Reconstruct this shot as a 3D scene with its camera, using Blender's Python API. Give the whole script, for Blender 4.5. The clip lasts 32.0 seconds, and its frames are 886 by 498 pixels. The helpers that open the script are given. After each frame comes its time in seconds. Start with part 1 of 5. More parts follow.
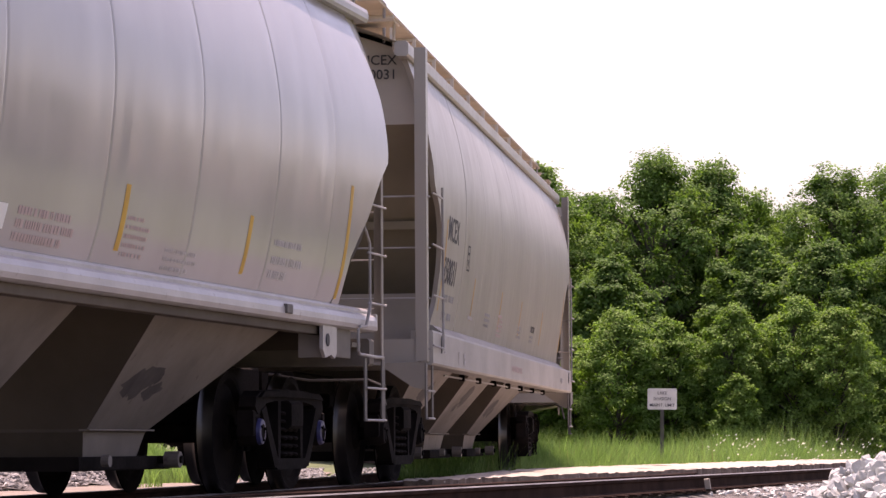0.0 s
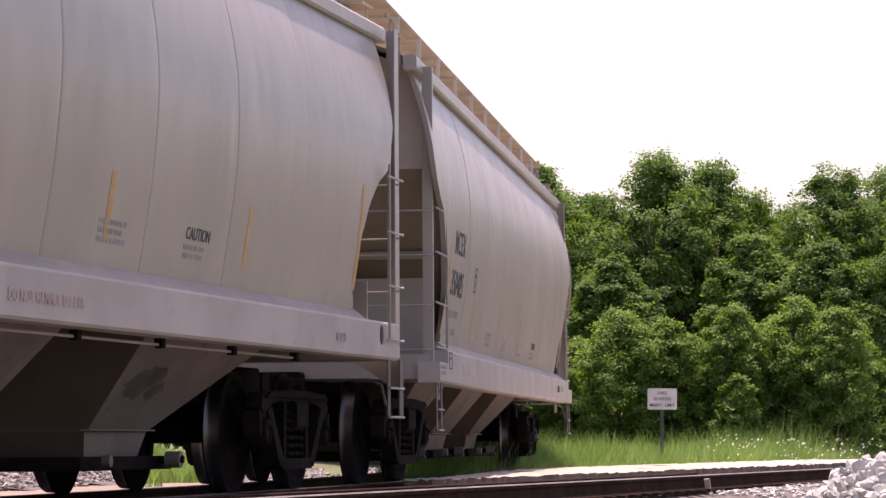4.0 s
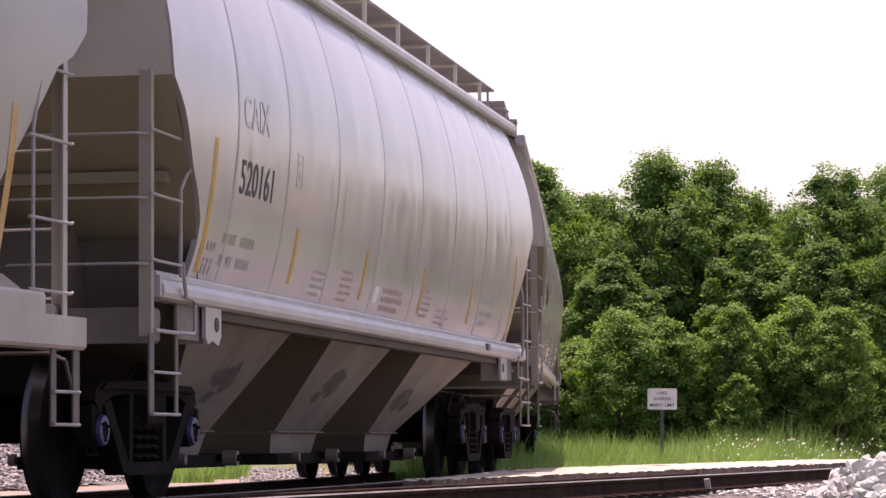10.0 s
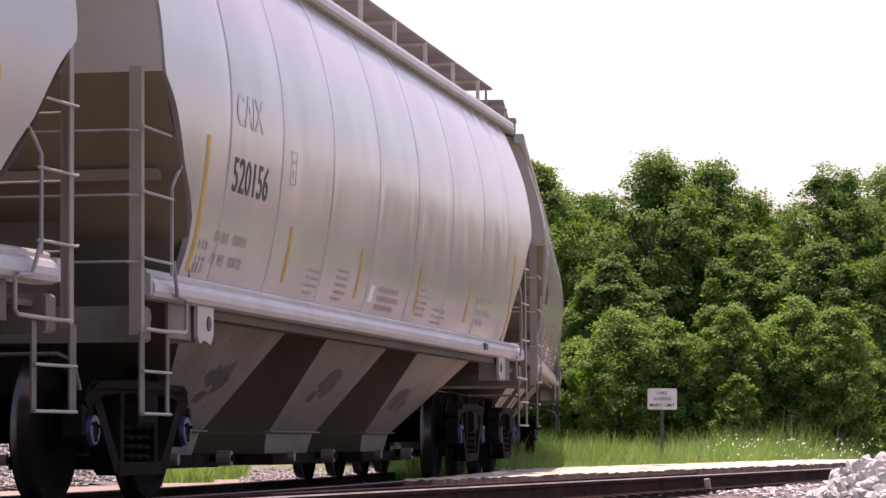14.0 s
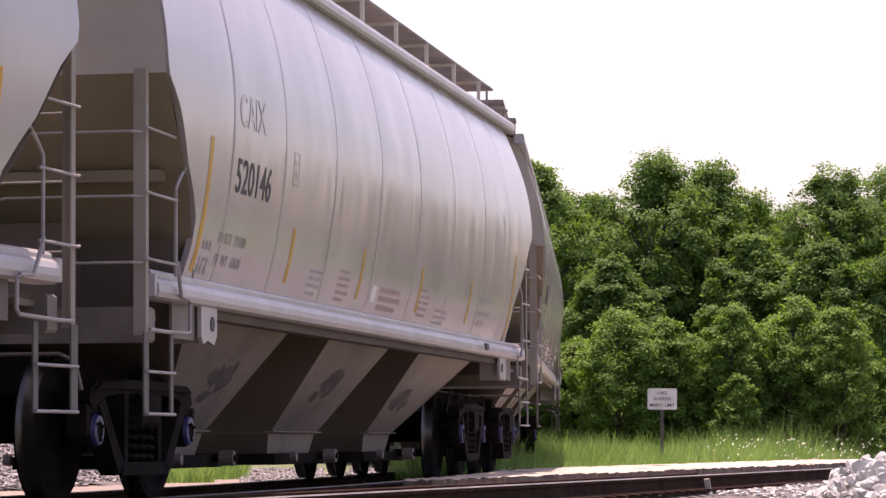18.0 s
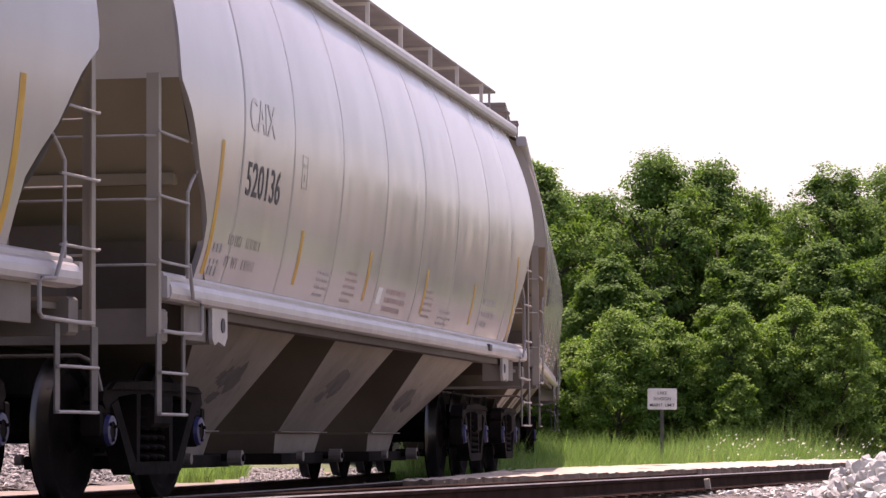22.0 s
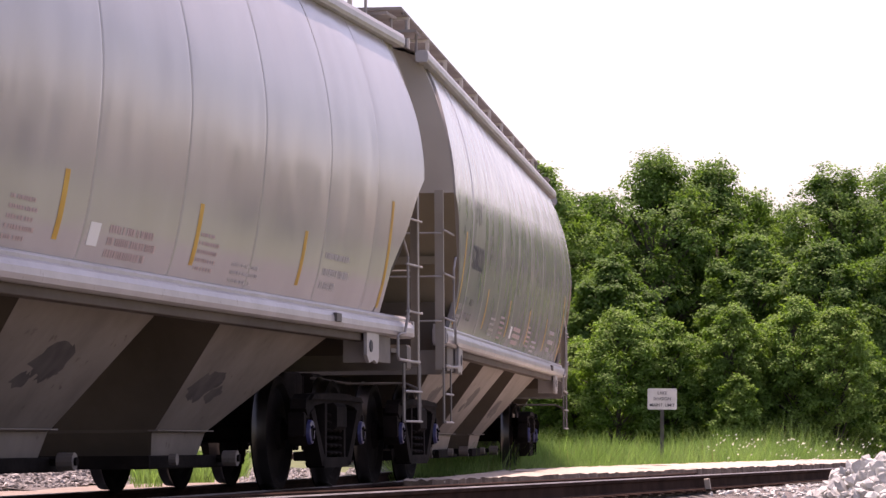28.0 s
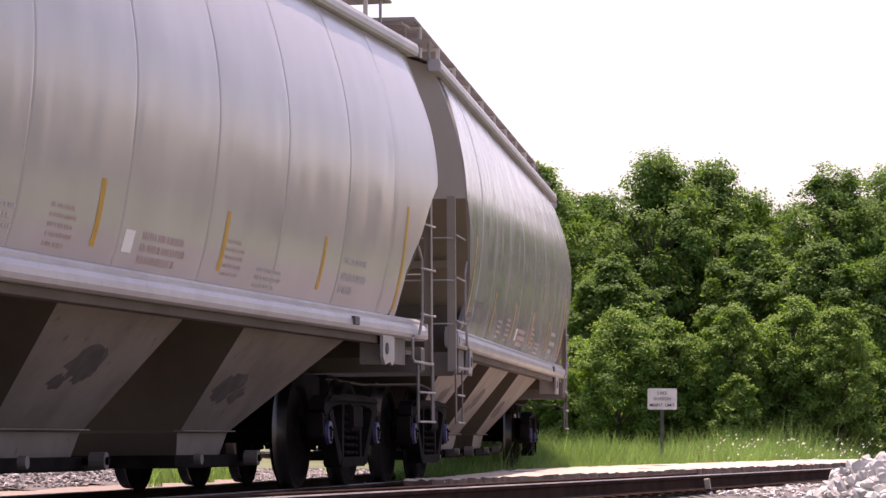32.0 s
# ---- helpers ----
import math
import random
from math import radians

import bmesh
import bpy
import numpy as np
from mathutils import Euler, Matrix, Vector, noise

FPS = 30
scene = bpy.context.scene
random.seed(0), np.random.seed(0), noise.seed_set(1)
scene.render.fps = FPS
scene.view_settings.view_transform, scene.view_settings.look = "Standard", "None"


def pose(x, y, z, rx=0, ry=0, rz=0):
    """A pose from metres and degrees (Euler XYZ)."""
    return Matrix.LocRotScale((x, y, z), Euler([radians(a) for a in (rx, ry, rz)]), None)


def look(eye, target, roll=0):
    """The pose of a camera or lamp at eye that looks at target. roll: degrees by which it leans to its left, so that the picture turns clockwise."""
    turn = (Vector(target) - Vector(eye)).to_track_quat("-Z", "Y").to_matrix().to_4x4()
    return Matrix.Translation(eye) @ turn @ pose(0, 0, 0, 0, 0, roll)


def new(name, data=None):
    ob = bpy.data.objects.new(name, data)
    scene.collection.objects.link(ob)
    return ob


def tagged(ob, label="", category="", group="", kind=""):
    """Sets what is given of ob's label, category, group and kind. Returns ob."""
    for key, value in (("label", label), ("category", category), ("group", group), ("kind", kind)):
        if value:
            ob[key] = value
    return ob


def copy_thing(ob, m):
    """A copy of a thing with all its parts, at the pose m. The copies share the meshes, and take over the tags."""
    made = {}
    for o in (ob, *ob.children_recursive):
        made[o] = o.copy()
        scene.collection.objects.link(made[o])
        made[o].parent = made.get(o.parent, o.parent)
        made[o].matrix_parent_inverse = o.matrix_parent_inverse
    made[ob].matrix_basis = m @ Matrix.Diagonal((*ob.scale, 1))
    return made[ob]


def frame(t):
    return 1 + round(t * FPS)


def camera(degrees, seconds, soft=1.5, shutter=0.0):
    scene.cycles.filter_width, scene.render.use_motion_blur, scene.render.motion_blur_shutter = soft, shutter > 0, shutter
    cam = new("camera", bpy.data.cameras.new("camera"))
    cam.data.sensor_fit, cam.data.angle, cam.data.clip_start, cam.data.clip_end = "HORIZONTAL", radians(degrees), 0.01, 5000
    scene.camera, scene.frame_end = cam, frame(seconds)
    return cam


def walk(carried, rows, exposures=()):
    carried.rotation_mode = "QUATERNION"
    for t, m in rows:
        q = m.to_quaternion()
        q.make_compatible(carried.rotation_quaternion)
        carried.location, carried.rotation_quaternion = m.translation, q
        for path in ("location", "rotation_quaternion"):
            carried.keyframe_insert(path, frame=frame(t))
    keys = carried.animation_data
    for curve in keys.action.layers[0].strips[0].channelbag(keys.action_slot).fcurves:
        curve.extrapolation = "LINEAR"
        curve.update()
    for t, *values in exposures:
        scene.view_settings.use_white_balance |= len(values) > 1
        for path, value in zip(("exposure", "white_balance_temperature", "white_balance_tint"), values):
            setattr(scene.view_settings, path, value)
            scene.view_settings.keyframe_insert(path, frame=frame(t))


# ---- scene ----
cam = camera(17.012, 32.0, soft=1.45)
EYE = (0.0, 0.0, 0.417)
AIM = (0.0, 10.0, 0.417 + 10.0 * math.tan(radians(3.6547)))
walk(cam, [(0.0, look(EYE, AIM, 0.13)), (32.0, look(EYE, AIM, 0.13))], [(0.0, 0.65, 7500, 40), (32.0, 0.65, 7500, 40)])

# ---- world, sun, exposure ----
SUN_AZ, SUN_EL = radians(-3.0), radians(71.0)
world = bpy.data.worlds.new("sky")
scene.world = world
world.use_nodes = True
wn = world.node_tree.nodes
sky = wn.new("ShaderNodeTexSky")
sky.sky_type = "NISHITA"
sky.sun_disc = False
sky.sun_elevation = SUN_EL
sky.sun_rotation = SUN_AZ
sky.dust_density = 2.5
sky.air_density = 1.0
wn["Background"].inputs["Strength"].default_value = 0.15
world.node_tree.links.new(sky.outputs["Color"], wn["Background"].inputs["Color"])
sun = new("sun", bpy.data.lights.new("sun", "SUN"))
sun.data.energy, sun.data.angle, sun.data.color = 4.5, radians(0.5), (1.0, 0.95, 0.87)
sdir = Vector((math.sin(SUN_AZ) * math.cos(SUN_EL), math.cos(SUN_AZ) * math.cos(SUN_EL), math.sin(SUN_EL)))
sun.matrix_world = look(sdir * 50, (0, 0, 0))


# ---- materials ----
def material(name, c1, c2, rough=0.6, metal=0.0, big=1.0, fine=14.0, stretch=(1, 1, 1), bump=0.15, mix=(0.35, 0.65),
             speck=None, island=False, dist=0.02, sheen_bump=None, spec=0.5):
    """Two-scale noise paint: c1 to c2 by broad stains, fine grain in roughness and relief, a third colour as specks."""
    m = bpy.data.materials.new(name)
    m.use_nodes = True
    n, l = m.node_tree.nodes, m.node_tree.links
    b = n["Principled BSDF"]
    tc = n.new("ShaderNodeTexCoord")
    oi = n.new("ShaderNodeObjectInfo")
    mul = n.new("ShaderNodeVectorMath")
    mul.operation = "MULTIPLY_ADD"
    mul.inputs[1].default_value = stretch
    l.new(tc.outputs["Object"], mul.inputs[0])
    sc = n.new("ShaderNodeMath")
    sc.operation = "MULTIPLY"
    sc.inputs[1].default_value = 37.0
    l.new(oi.outputs["Random"], sc.inputs[0])
    l.new(sc.outputs[0], mul.inputs[2])
    n1, n2 = n.new("ShaderNodeTexNoise"), n.new("ShaderNodeTexNoise")
    n1.inputs["Scale"].default_value, n2.inputs["Scale"].default_value = big, fine
    n1.inputs["Detail"].default_value, n2.inputs["Detail"].default_value = 6.0, 4.0
    l.new(mul.outputs[0], n1.inputs["Vector"])
    l.new(mul.outputs[0], n2.inputs["Vector"])
    r1 = n.new("ShaderNodeMapRange")
    r1.inputs[1].default_value, r1.inputs[2].default_value = mix
    l.new(n1.outputs["Fac"], r1.inputs[0])
    mx = n.new("ShaderNodeMix")
    mx.data_type = "RGBA"
    mx.inputs[6].default_value, mx.inputs[7].default_value = (*c1, 1), (*c2, 1)
    l.new(r1.outputs[0], mx.inputs[0])
    col = mx.outputs[2]
    if island:
        geo = n.new("ShaderNodeNewGeometry")
        hv = n.new("ShaderNodeHueSaturation")
        rr = n.new("ShaderNodeMapRange")
        rr.inputs[3].default_value, rr.inputs[4].default_value = 0.6, 1.35
        l.new(geo.outputs["Random Per Island"], rr.inputs[0])
        l.new(rr.outputs[0], hv.inputs["Value"])
        l.new(col, hv.inputs["Color"])
        col = hv.outputs[0]
    if speck:
        r2 = n.new("ShaderNodeMapRange")
        r2.inputs[1].default_value, r2.inputs[2].default_value = speck[1], speck[1] + 0.08
        l.new(n2.outputs["Fac"], r2.inputs[0])
        m2 = n.new("ShaderNodeMix")
        m2.data_type = "RGBA"
        m2.inputs[7].default_value = (*speck[0], 1)
        l.new(col, m2.inputs[6])
        l.new(r2.outputs[0], m2.inputs[0])
        col = m2.outputs[2]
    l.new(col, b.inputs["Base Color"])
    r3 = n.new("ShaderNodeMapRange")
    r3.inputs[3].default_value, r3.inputs[4].default_value = max(0.05, rough - 0.12), min(1.0, rough + 0.12)
    l.new(n2.outputs["Fac"], r3.inputs[0])
    l.new(r3.outputs[0], b.inputs["Roughness"])
    b.inputs["Metallic"].default_value = metal
    b.inputs["Specular IOR Level"].default_value = spec
    if bump:
        bp = n.new("ShaderNodeBump")
        bp.inputs["Strength"].default_value, bp.inputs["Distance"].default_value = bump, dist
        l.new(n2.outputs["Fac"], bp.inputs["Height"])
        if sheen_bump:
            n3 = n.new("ShaderNodeTexNoise")
            n3.inputs["Scale"].default_value, n3.inputs["Detail"].default_value = sheen_bump[0], 2.0
            mp = n.new("ShaderNodeVectorMath")
            mp.operation = "MULTIPLY"
            mp.inputs[1].default_value = sheen_bump[1]
            l.new(mul.outputs[0], mp.inputs[0])
            l.new(mp.outputs[0], n3.inputs["Vector"])
            b3 = n.new("ShaderNodeBump")
            b3.inputs["Strength"].default_value, b3.inputs["Distance"].default_value = 1.0, sheen_bump[2]
            l.new(n3.outputs["Fac"], b3.inputs["Height"])
            l.new(b3.outputs[0], bp.inputs["Normal"])
        l.new(bp.outputs[0], b.inputs["Normal"])
    return m


def leafy(name, c1, c2, trans=0.35, big=0.6, through_tint=(1.15, 1.3, 0.5)):
    """Leaf and grass colour with light passing through the blade."""
    m = material(name, c1, c2, rough=0.6, big=big, fine=6.0, bump=0, island=True, spec=0.1)
    n, l = m.node_tree.nodes, m.node_tree.links
    b, out = n["Principled BSDF"], n["Material Output"]
    col = b.inputs["Base Color"].links[0].from_socket
    tr, ad = n.new("ShaderNodeBsdfTranslucent"), n.new("ShaderNodeMixShader")
    ad.inputs[0].default_value = trans
    g = n.new("ShaderNodeMix")
    g.data_type, g.blend_type = "RGBA", "MULTIPLY"
    g.inputs[0].default_value = 1.0
    g.inputs[7].default_value = (*through_tint, 1)
    l.new(col, g.inputs[6])
    l.new(g.outputs[2], tr.inputs["Color"])
    l.new(b.outputs[0], ad.inputs[1])
    l.new(tr.outputs[0], ad.inputs[2])
    l.new(ad.outputs[0], out.inputs["Surface"])
    return m


PAINT = material("hopper_paint", (0.365, 0.346, 0.347), (0.43, 0.408, 0.41), rough=0.15, big=0.9, fine=3, stretch=(1, 1, 0.6), bump=0.003, spec=0.75,
                 dist=0.01, sheen_bump=(1.2, (1.0, 1.0, 0.7), 0.008))
PAINT_OLD = material("chalky_hopper_paint", (0.315, 0.29, 0.262), (0.38, 0.352, 0.32), rough=0.34, big=0.8, fine=7, stretch=(1, 1, 0.4),
                     bump=0.015, dist=0.01, sheen_bump=(1.1, (1.0, 1.0, 0.4), 0.012))
SILL = material("sill_paint", (0.36, 0.342, 0.346), (0.445, 0.425, 0.43), rough=0.34, big=2.2, fine=20, bump=0.06, speck=((0.30, 0.27, 0.26), 0.66))
SILL_OLD = material("old_sill_paint", (0.36, 0.336, 0.304), (0.44, 0.412, 0.376), rough=0.6, big=1.6, fine=16, bump=0.05, speck=((0.27, 0.22, 0.19), 0.70))
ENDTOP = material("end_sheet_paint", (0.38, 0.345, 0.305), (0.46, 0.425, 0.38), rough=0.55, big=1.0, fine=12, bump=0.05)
# Car paint darkened, so the shade between car ends is in its colour.
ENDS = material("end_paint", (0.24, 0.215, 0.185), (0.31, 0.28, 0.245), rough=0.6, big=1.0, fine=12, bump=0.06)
# Hopper paint browned and darkened; shade under the body is in the colour.
SHADED_SHEET = material("slope_sheet_dust", (0.072, 0.055, 0.042), (0.112, 0.089, 0.07), rough=0.75, big=0.8, fine=10, bump=0.08)
# Grimy car paint, also darkened for the shade it hangs in.
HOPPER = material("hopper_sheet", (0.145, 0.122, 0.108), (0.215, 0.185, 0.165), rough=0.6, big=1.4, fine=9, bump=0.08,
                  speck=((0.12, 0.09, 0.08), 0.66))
HOPPER_BROWN = material("dirt_caked_hopper_sheet", (0.082, 0.066, 0.055), (0.125, 0.102, 0.086), rough=0.7, big=1.4, fine=9, bump=0.08, speck=((0.06, 0.048, 0.04), 0.62))
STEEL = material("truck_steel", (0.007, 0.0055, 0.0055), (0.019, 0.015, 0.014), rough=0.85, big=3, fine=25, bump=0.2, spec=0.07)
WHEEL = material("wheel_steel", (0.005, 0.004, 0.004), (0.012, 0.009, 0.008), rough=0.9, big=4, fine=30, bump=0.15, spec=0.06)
TREAD = material("polished_tread", (0.07, 0.066, 0.063), (0.12, 0.115, 0.11), rough=0.34, metal=1.0, bump=0.02)
CAPBLUE = material("bearing_cap_paint", (0.012, 0.016, 0.085), (0.03, 0.035, 0.14), rough=0.45, big=8, fine=40)
# Still darker end paint; shade from the neighbouring cars is painted in.
END_SHADE = material("grimy_end_paint", (0.125, 0.108, 0.094), (0.20, 0.176, 0.155), rough=0.65, big=2.0, fine=14, bump=0.08)
STAIN = material("grease_stain", (0.05, 0.042, 0.044), (0.10, 0.086, 0.084), rough=0.7, big=5, fine=20, bump=0.05)
# Brown of the end slope, darkened because the sheet faces down into shade.
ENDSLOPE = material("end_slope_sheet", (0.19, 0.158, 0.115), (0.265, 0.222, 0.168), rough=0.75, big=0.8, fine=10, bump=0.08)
# Darker than the ladders; the steps' shade is mixed into this paint.
STRAP = material("step_strap_paint", (0.085, 0.077, 0.073), (0.135, 0.125, 0.118), rough=0.6, big=4, fine=40, bump=0.05)
BARS = material("ladder_paint", (0.26, 0.245, 0.24), (0.35, 0.335, 0.33), rough=0.5, big=4, fine=40, bump=0.05)
WALKPOST = material("walkway_post_paint", (0.62, 0.58, 0.53), (0.72, 0.68, 0.63), rough=0.6, big=4, fine=30, bump=0.03)
GRATE = leafy("galvanised_open_grating", (0.27, 0.255, 0.245), (0.36, 0.345, 0.335), 0.34, 2.0, (1.0, 0.97, 0.95))
TANBOARD = leafy("tan_open_grating", (0.45, 0.395, 0.32), (0.55, 0.49, 0.405), 0.36, 2.0, (0.98, 0.94, 0.90))
YELLOW = material("yellow_reflective_tape", (0.50, 0.265, 0.022), (0.62, 0.355, 0.04), rough=0.5, big=5, fine=30, bump=0.03)
YELLOW_OLD = material("faded_yellow_tape", (0.48, 0.28, 0.085), (0.57, 0.38, 0.18), rough=0.6, big=5, fine=30, bump=0.03)
BLACK = material("black_stencil", (0.035, 0.035, 0.04), (0.06, 0.06, 0.07), rough=0.6, big=6, fine=30, bump=0, spec=0.35)
GREYINK = material("weathered_stencil", (0.26, 0.25, 0.25), (0.36, 0.35, 0.35), rough=0.6, big=6, fine=30, bump=0)
PALEINK = material("sun_faded_stencil", (0.25, 0.24, 0.24), (0.34, 0.325, 0.325), rough=0.2, big=4, fine=20, bump=0, spec=0.75)
FAINT = material("faded_stencil", (0.43, 0.405, 0.405), (0.49, 0.46, 0.46), rough=0.5, big=6, fine=30, bump=0)
REDINK = material("faded_red_stencil", (0.46, 0.345, 0.33), (0.50, 0.39, 0.375), rough=0.6, big=6, fine=30, bump=0)
WHITE = material("white_decal", (0.78, 0.78, 0.77), (0.84, 0.84, 0.83), rough=0.5, bump=0.02)
RUBBER = material("rubber_hose", (0.02, 0.02, 0.02), (0.04, 0.04, 0.04), rough=0.7)
RAILSIDE = material("rusty_rail", (0.024, 0.013, 0.010), (0.048, 0.027, 0.020), rough=0.95, big=3, fine=30, bump=0.15, spec=0.06)
RAILTOP = material("worn_railhead", (0.16, 0.14, 0.13), (0.28, 0.26, 0.25), rough=0.5, metal=0.7, big=3, fine=50, stretch=(0.2, 1, 1), bump=0.03)
TIE = material("weathered_tie", (0.07, 0.055, 0.045), (0.14, 0.115, 0.09), rough=0.9, big=4, fine=20, stretch=(0.3, 3, 3), bump=0.4)
PADMAT = material("dusty_crossing_panel", (0.36, 0.315, 0.262), (0.48, 0.428, 0.365), rough=0.9, big=1.6, fine=18, bump=0.25,
                  speck=((0.30, 0.24, 0.18), 0.62))
PADSIDE = material("crumbling_panel_edge", (0.09, 0.065, 0.05), (0.19, 0.145, 0.11), rough=0.95, big=6, fine=28, bump=0.6, speck=((0.5, 0.45, 0.4), 0.66))
GRAVEL = material("grey_gravel_bed", (0.10, 0.09, 0.085), (0.19, 0.17, 0.16), rough=0.95, big=8, fine=60, bump=0.8, dist=0.04)
STONE = material("limestone_ballast", (0.43, 0.44, 0.42), (0.66, 0.675, 0.645), rough=0.9, big=6, fine=40, bump=0.4, island=True)
STONE_DULL = material("dusty_crushed_stone", (0.22, 0.21, 0.205), (0.38, 0.365, 0.355), rough=0.95, big=6, fine=40, bump=0.4, island=True)
DUST = material("trodden_dust", (0.20, 0.16, 0.13), (0.28, 0.225, 0.185), rough=0.95, big=1.4, fine=16, bump=0.25)
EARTH = material("meadow_earth", (0.085, 0.11, 0.04), (0.125, 0.155, 0.06), rough=0.95, big=0.5, fine=8, bump=0.5)
GRASS = leafy("grass_blades", (0.165, 0.29, 0.085), (0.29, 0.41, 0.17), 0.40, 0.6, (1.0, 1.2, 0.62))
STRAW = leafy("dry_seed_heads", (0.32, 0.30, 0.16), (0.42, 0.38, 0.22), 0.3)
PETAL = leafy("white_petals", (0.75, 0.76, 0.72), (0.82, 0.82, 0.80), 0.3)
LEAF = leafy("tree_leaves", (0.092, 0.178, 0.05), (0.182, 0.298, 0.088), 0.40)
LEAF_B = leafy("shrub_leaves", (0.122, 0.23, 0.054), (0.218, 0.342, 0.09), 0.36)
BARK = material("bark", (0.06, 0.05, 0.04), (0.13, 0.11, 0.09), rough=0.95, big=6, fine=20, stretch=(1, 1, 0.3), bump=0.6)
POST = material("sign_post_steel", (0.05, 0.05, 0.045), (0.10, 0.10, 0.09), rough=0.7, big=4, fine=30)
SIGNWHITE = material("sign_face_white", (0.66, 0.65, 0.64), (0.76, 0.75, 0.74), rough=0.5, big=5, fine=30, bump=0.03)


# ---- mesh building ----
class Shape:
    """Collects vertices and faces of one mesh."""

    def __init__(self):
        self.v, self.f, self.mi = [], [], []

    def add(self, vs, fs, mi=0):
        k = len(self.v)
        self.v += [tuple(p) for p in vs]
        self.f += [tuple(i + k for i in q) for q in fs]
        self.mi += [mi] * len(fs)
        return self

    def box(self, x0, x1, y0, y1, z0, z1, mi=0, c=0.0):
        """A box with its long edges chamfered by c."""
        if c <= 0:
            vs = [(x, y, z) for x in (x0, x1) for y in (y0, y1) for z in (z0, z1)]
            return self.add(vs, [(0, 1, 3, 2), (4, 6, 7, 5), (0, 4, 5, 1), (2, 3, 7, 6), (0, 2, 6, 4), (1, 5, 7, 3)], mi)
        prof = [(y0 + c, z0), (y1 - c, z0), (y1, z0 + c), (y1, z1 - c), (y1 - c, z1), (y0 + c, z1), (y0, z1 - c), (y0, z0 + c)]
        return self.prism(prof, x0, x1, "x", mi)

    def prism(self, prof, a, b, axis="x", mi=0):
        """A closed outline in the two other axes, drawn out along one axis."""
        n = len(prof)
        put = {"x": lambda t, p: (t, p[0], p[1]), "y": lambda t, p: (p[0], t, p[1]), "z": lambda t, p: (p[0], p[1], t)}[axis]
        vs = [put(a, p) for p in prof] + [put(b, p) for p in prof]
        fs = [(i, (i + 1) % n, n + (i + 1) % n, n + i) for i in range(n)] + [tuple(range(n - 1, -1, -1)), tuple(range(n, 2 * n))]
        return self.add(vs, fs, mi)

    def tube(self, pts, r, n=8, mi=0):
        """A round bar along a line of points; r may be a list."""
        pts = [Vector(p) for p in pts]
        rs = r if isinstance(r, (list, tuple)) else [r] * len(pts)
        vs, fs = [], []
        for i, p in enumerate(pts):
            d = (pts[min(i + 1, len(pts) - 1)] - pts[max(i - 1, 0)]).normalized()
            s = d.cross(Vector((0, 0, 1)) if abs(d.z) < 0.9 else Vector((1, 0, 0))).normalized()
            t = d.cross(s)
            for k in range(n):
                a = 2 * math.pi * k / n
                vs.append(p + (s * math.cos(a) + t * math.sin(a)) * rs[i])
        for i in range(len(pts) - 1):
            fs += [(i * n + k, i * n + (k + 1) % n, (i + 1) * n + (k + 1) % n, (i + 1) * n + k) for k in range(n)]
        fs += [tuple(range(n - 1, -1, -1)), tuple(range((len(pts) - 1) * n, len(pts) * n))]
        return self.add(vs, fs, mi)

    def lathe(self, prof, n=28, mi=0, axis="y", at=(0, 0, 0), mis=None):
        """Turns an outline of (radius, along) about an axis through at."""
        vs, fs, m = [], [], len(prof)
        for k in range(n):
            a = 2 * math.pi * k / n
            for r, h in prof:
                x, z = r * math.cos(a), r * math.sin(a)
                q = (x, h, z) if axis == "y" else ((x, z, h) if axis == "z" else (h, x, z))
                vs.append((q[0] + at[0], q[1] + at[1], q[2] + at[2]))
        base = len(self.f)
        for k in range(n):
            for i in range(m - 1):
                fs.append((k * m + i, k * m + i + 1, ((k + 1) % n) * m + i + 1, ((k + 1) % n) * m + i))
        self.add(vs, fs, mi)
        if mis:
            for k in range(n):
                for i in range(m - 1):
                    self.mi[base + k * (m - 1) + i] = mis[i]
        return self

    def mesh(self, name, mats, smooth=False):
        me = bpy.data.meshes.new(name)
        me.from_pydata(self.v, [], self.f)
        for m in mats if isinstance(mats, (list, tuple)) else [mats]:
            me.materials.append(m)
        me.polygons.foreach_set("material_index", self.mi)
        if smooth:
            me.polygons.foreach_set("use_smooth", [True] * len(me.polygons))
            me.set_sharp_from_angle(angle=radians(38))
        me.update()
        return me


def part(name, shape, mats, parent, label="", smooth=False, at=None):
    """One mesh object under a thing or a part."""
    me = shape if isinstance(shape, bpy.types.Mesh) else shape.mesh(name, mats, smooth)
    ob = new(name, me)
    ob.parent = parent
    if at is not None:
        ob.matrix_basis = at
    if label:
        ob["label"] = label
    return ob


def thing(name, label, category, group="", at=None):
    ob = new(name)
    ob.empty_display_size = 0.2
    if at is not None:
        ob.matrix_basis = at
    return tagged(ob, label, category, group)


def lerp_table(tab, x):
    return float(np.interp(x, [a for a, _ in tab], [b for _, b in tab]))


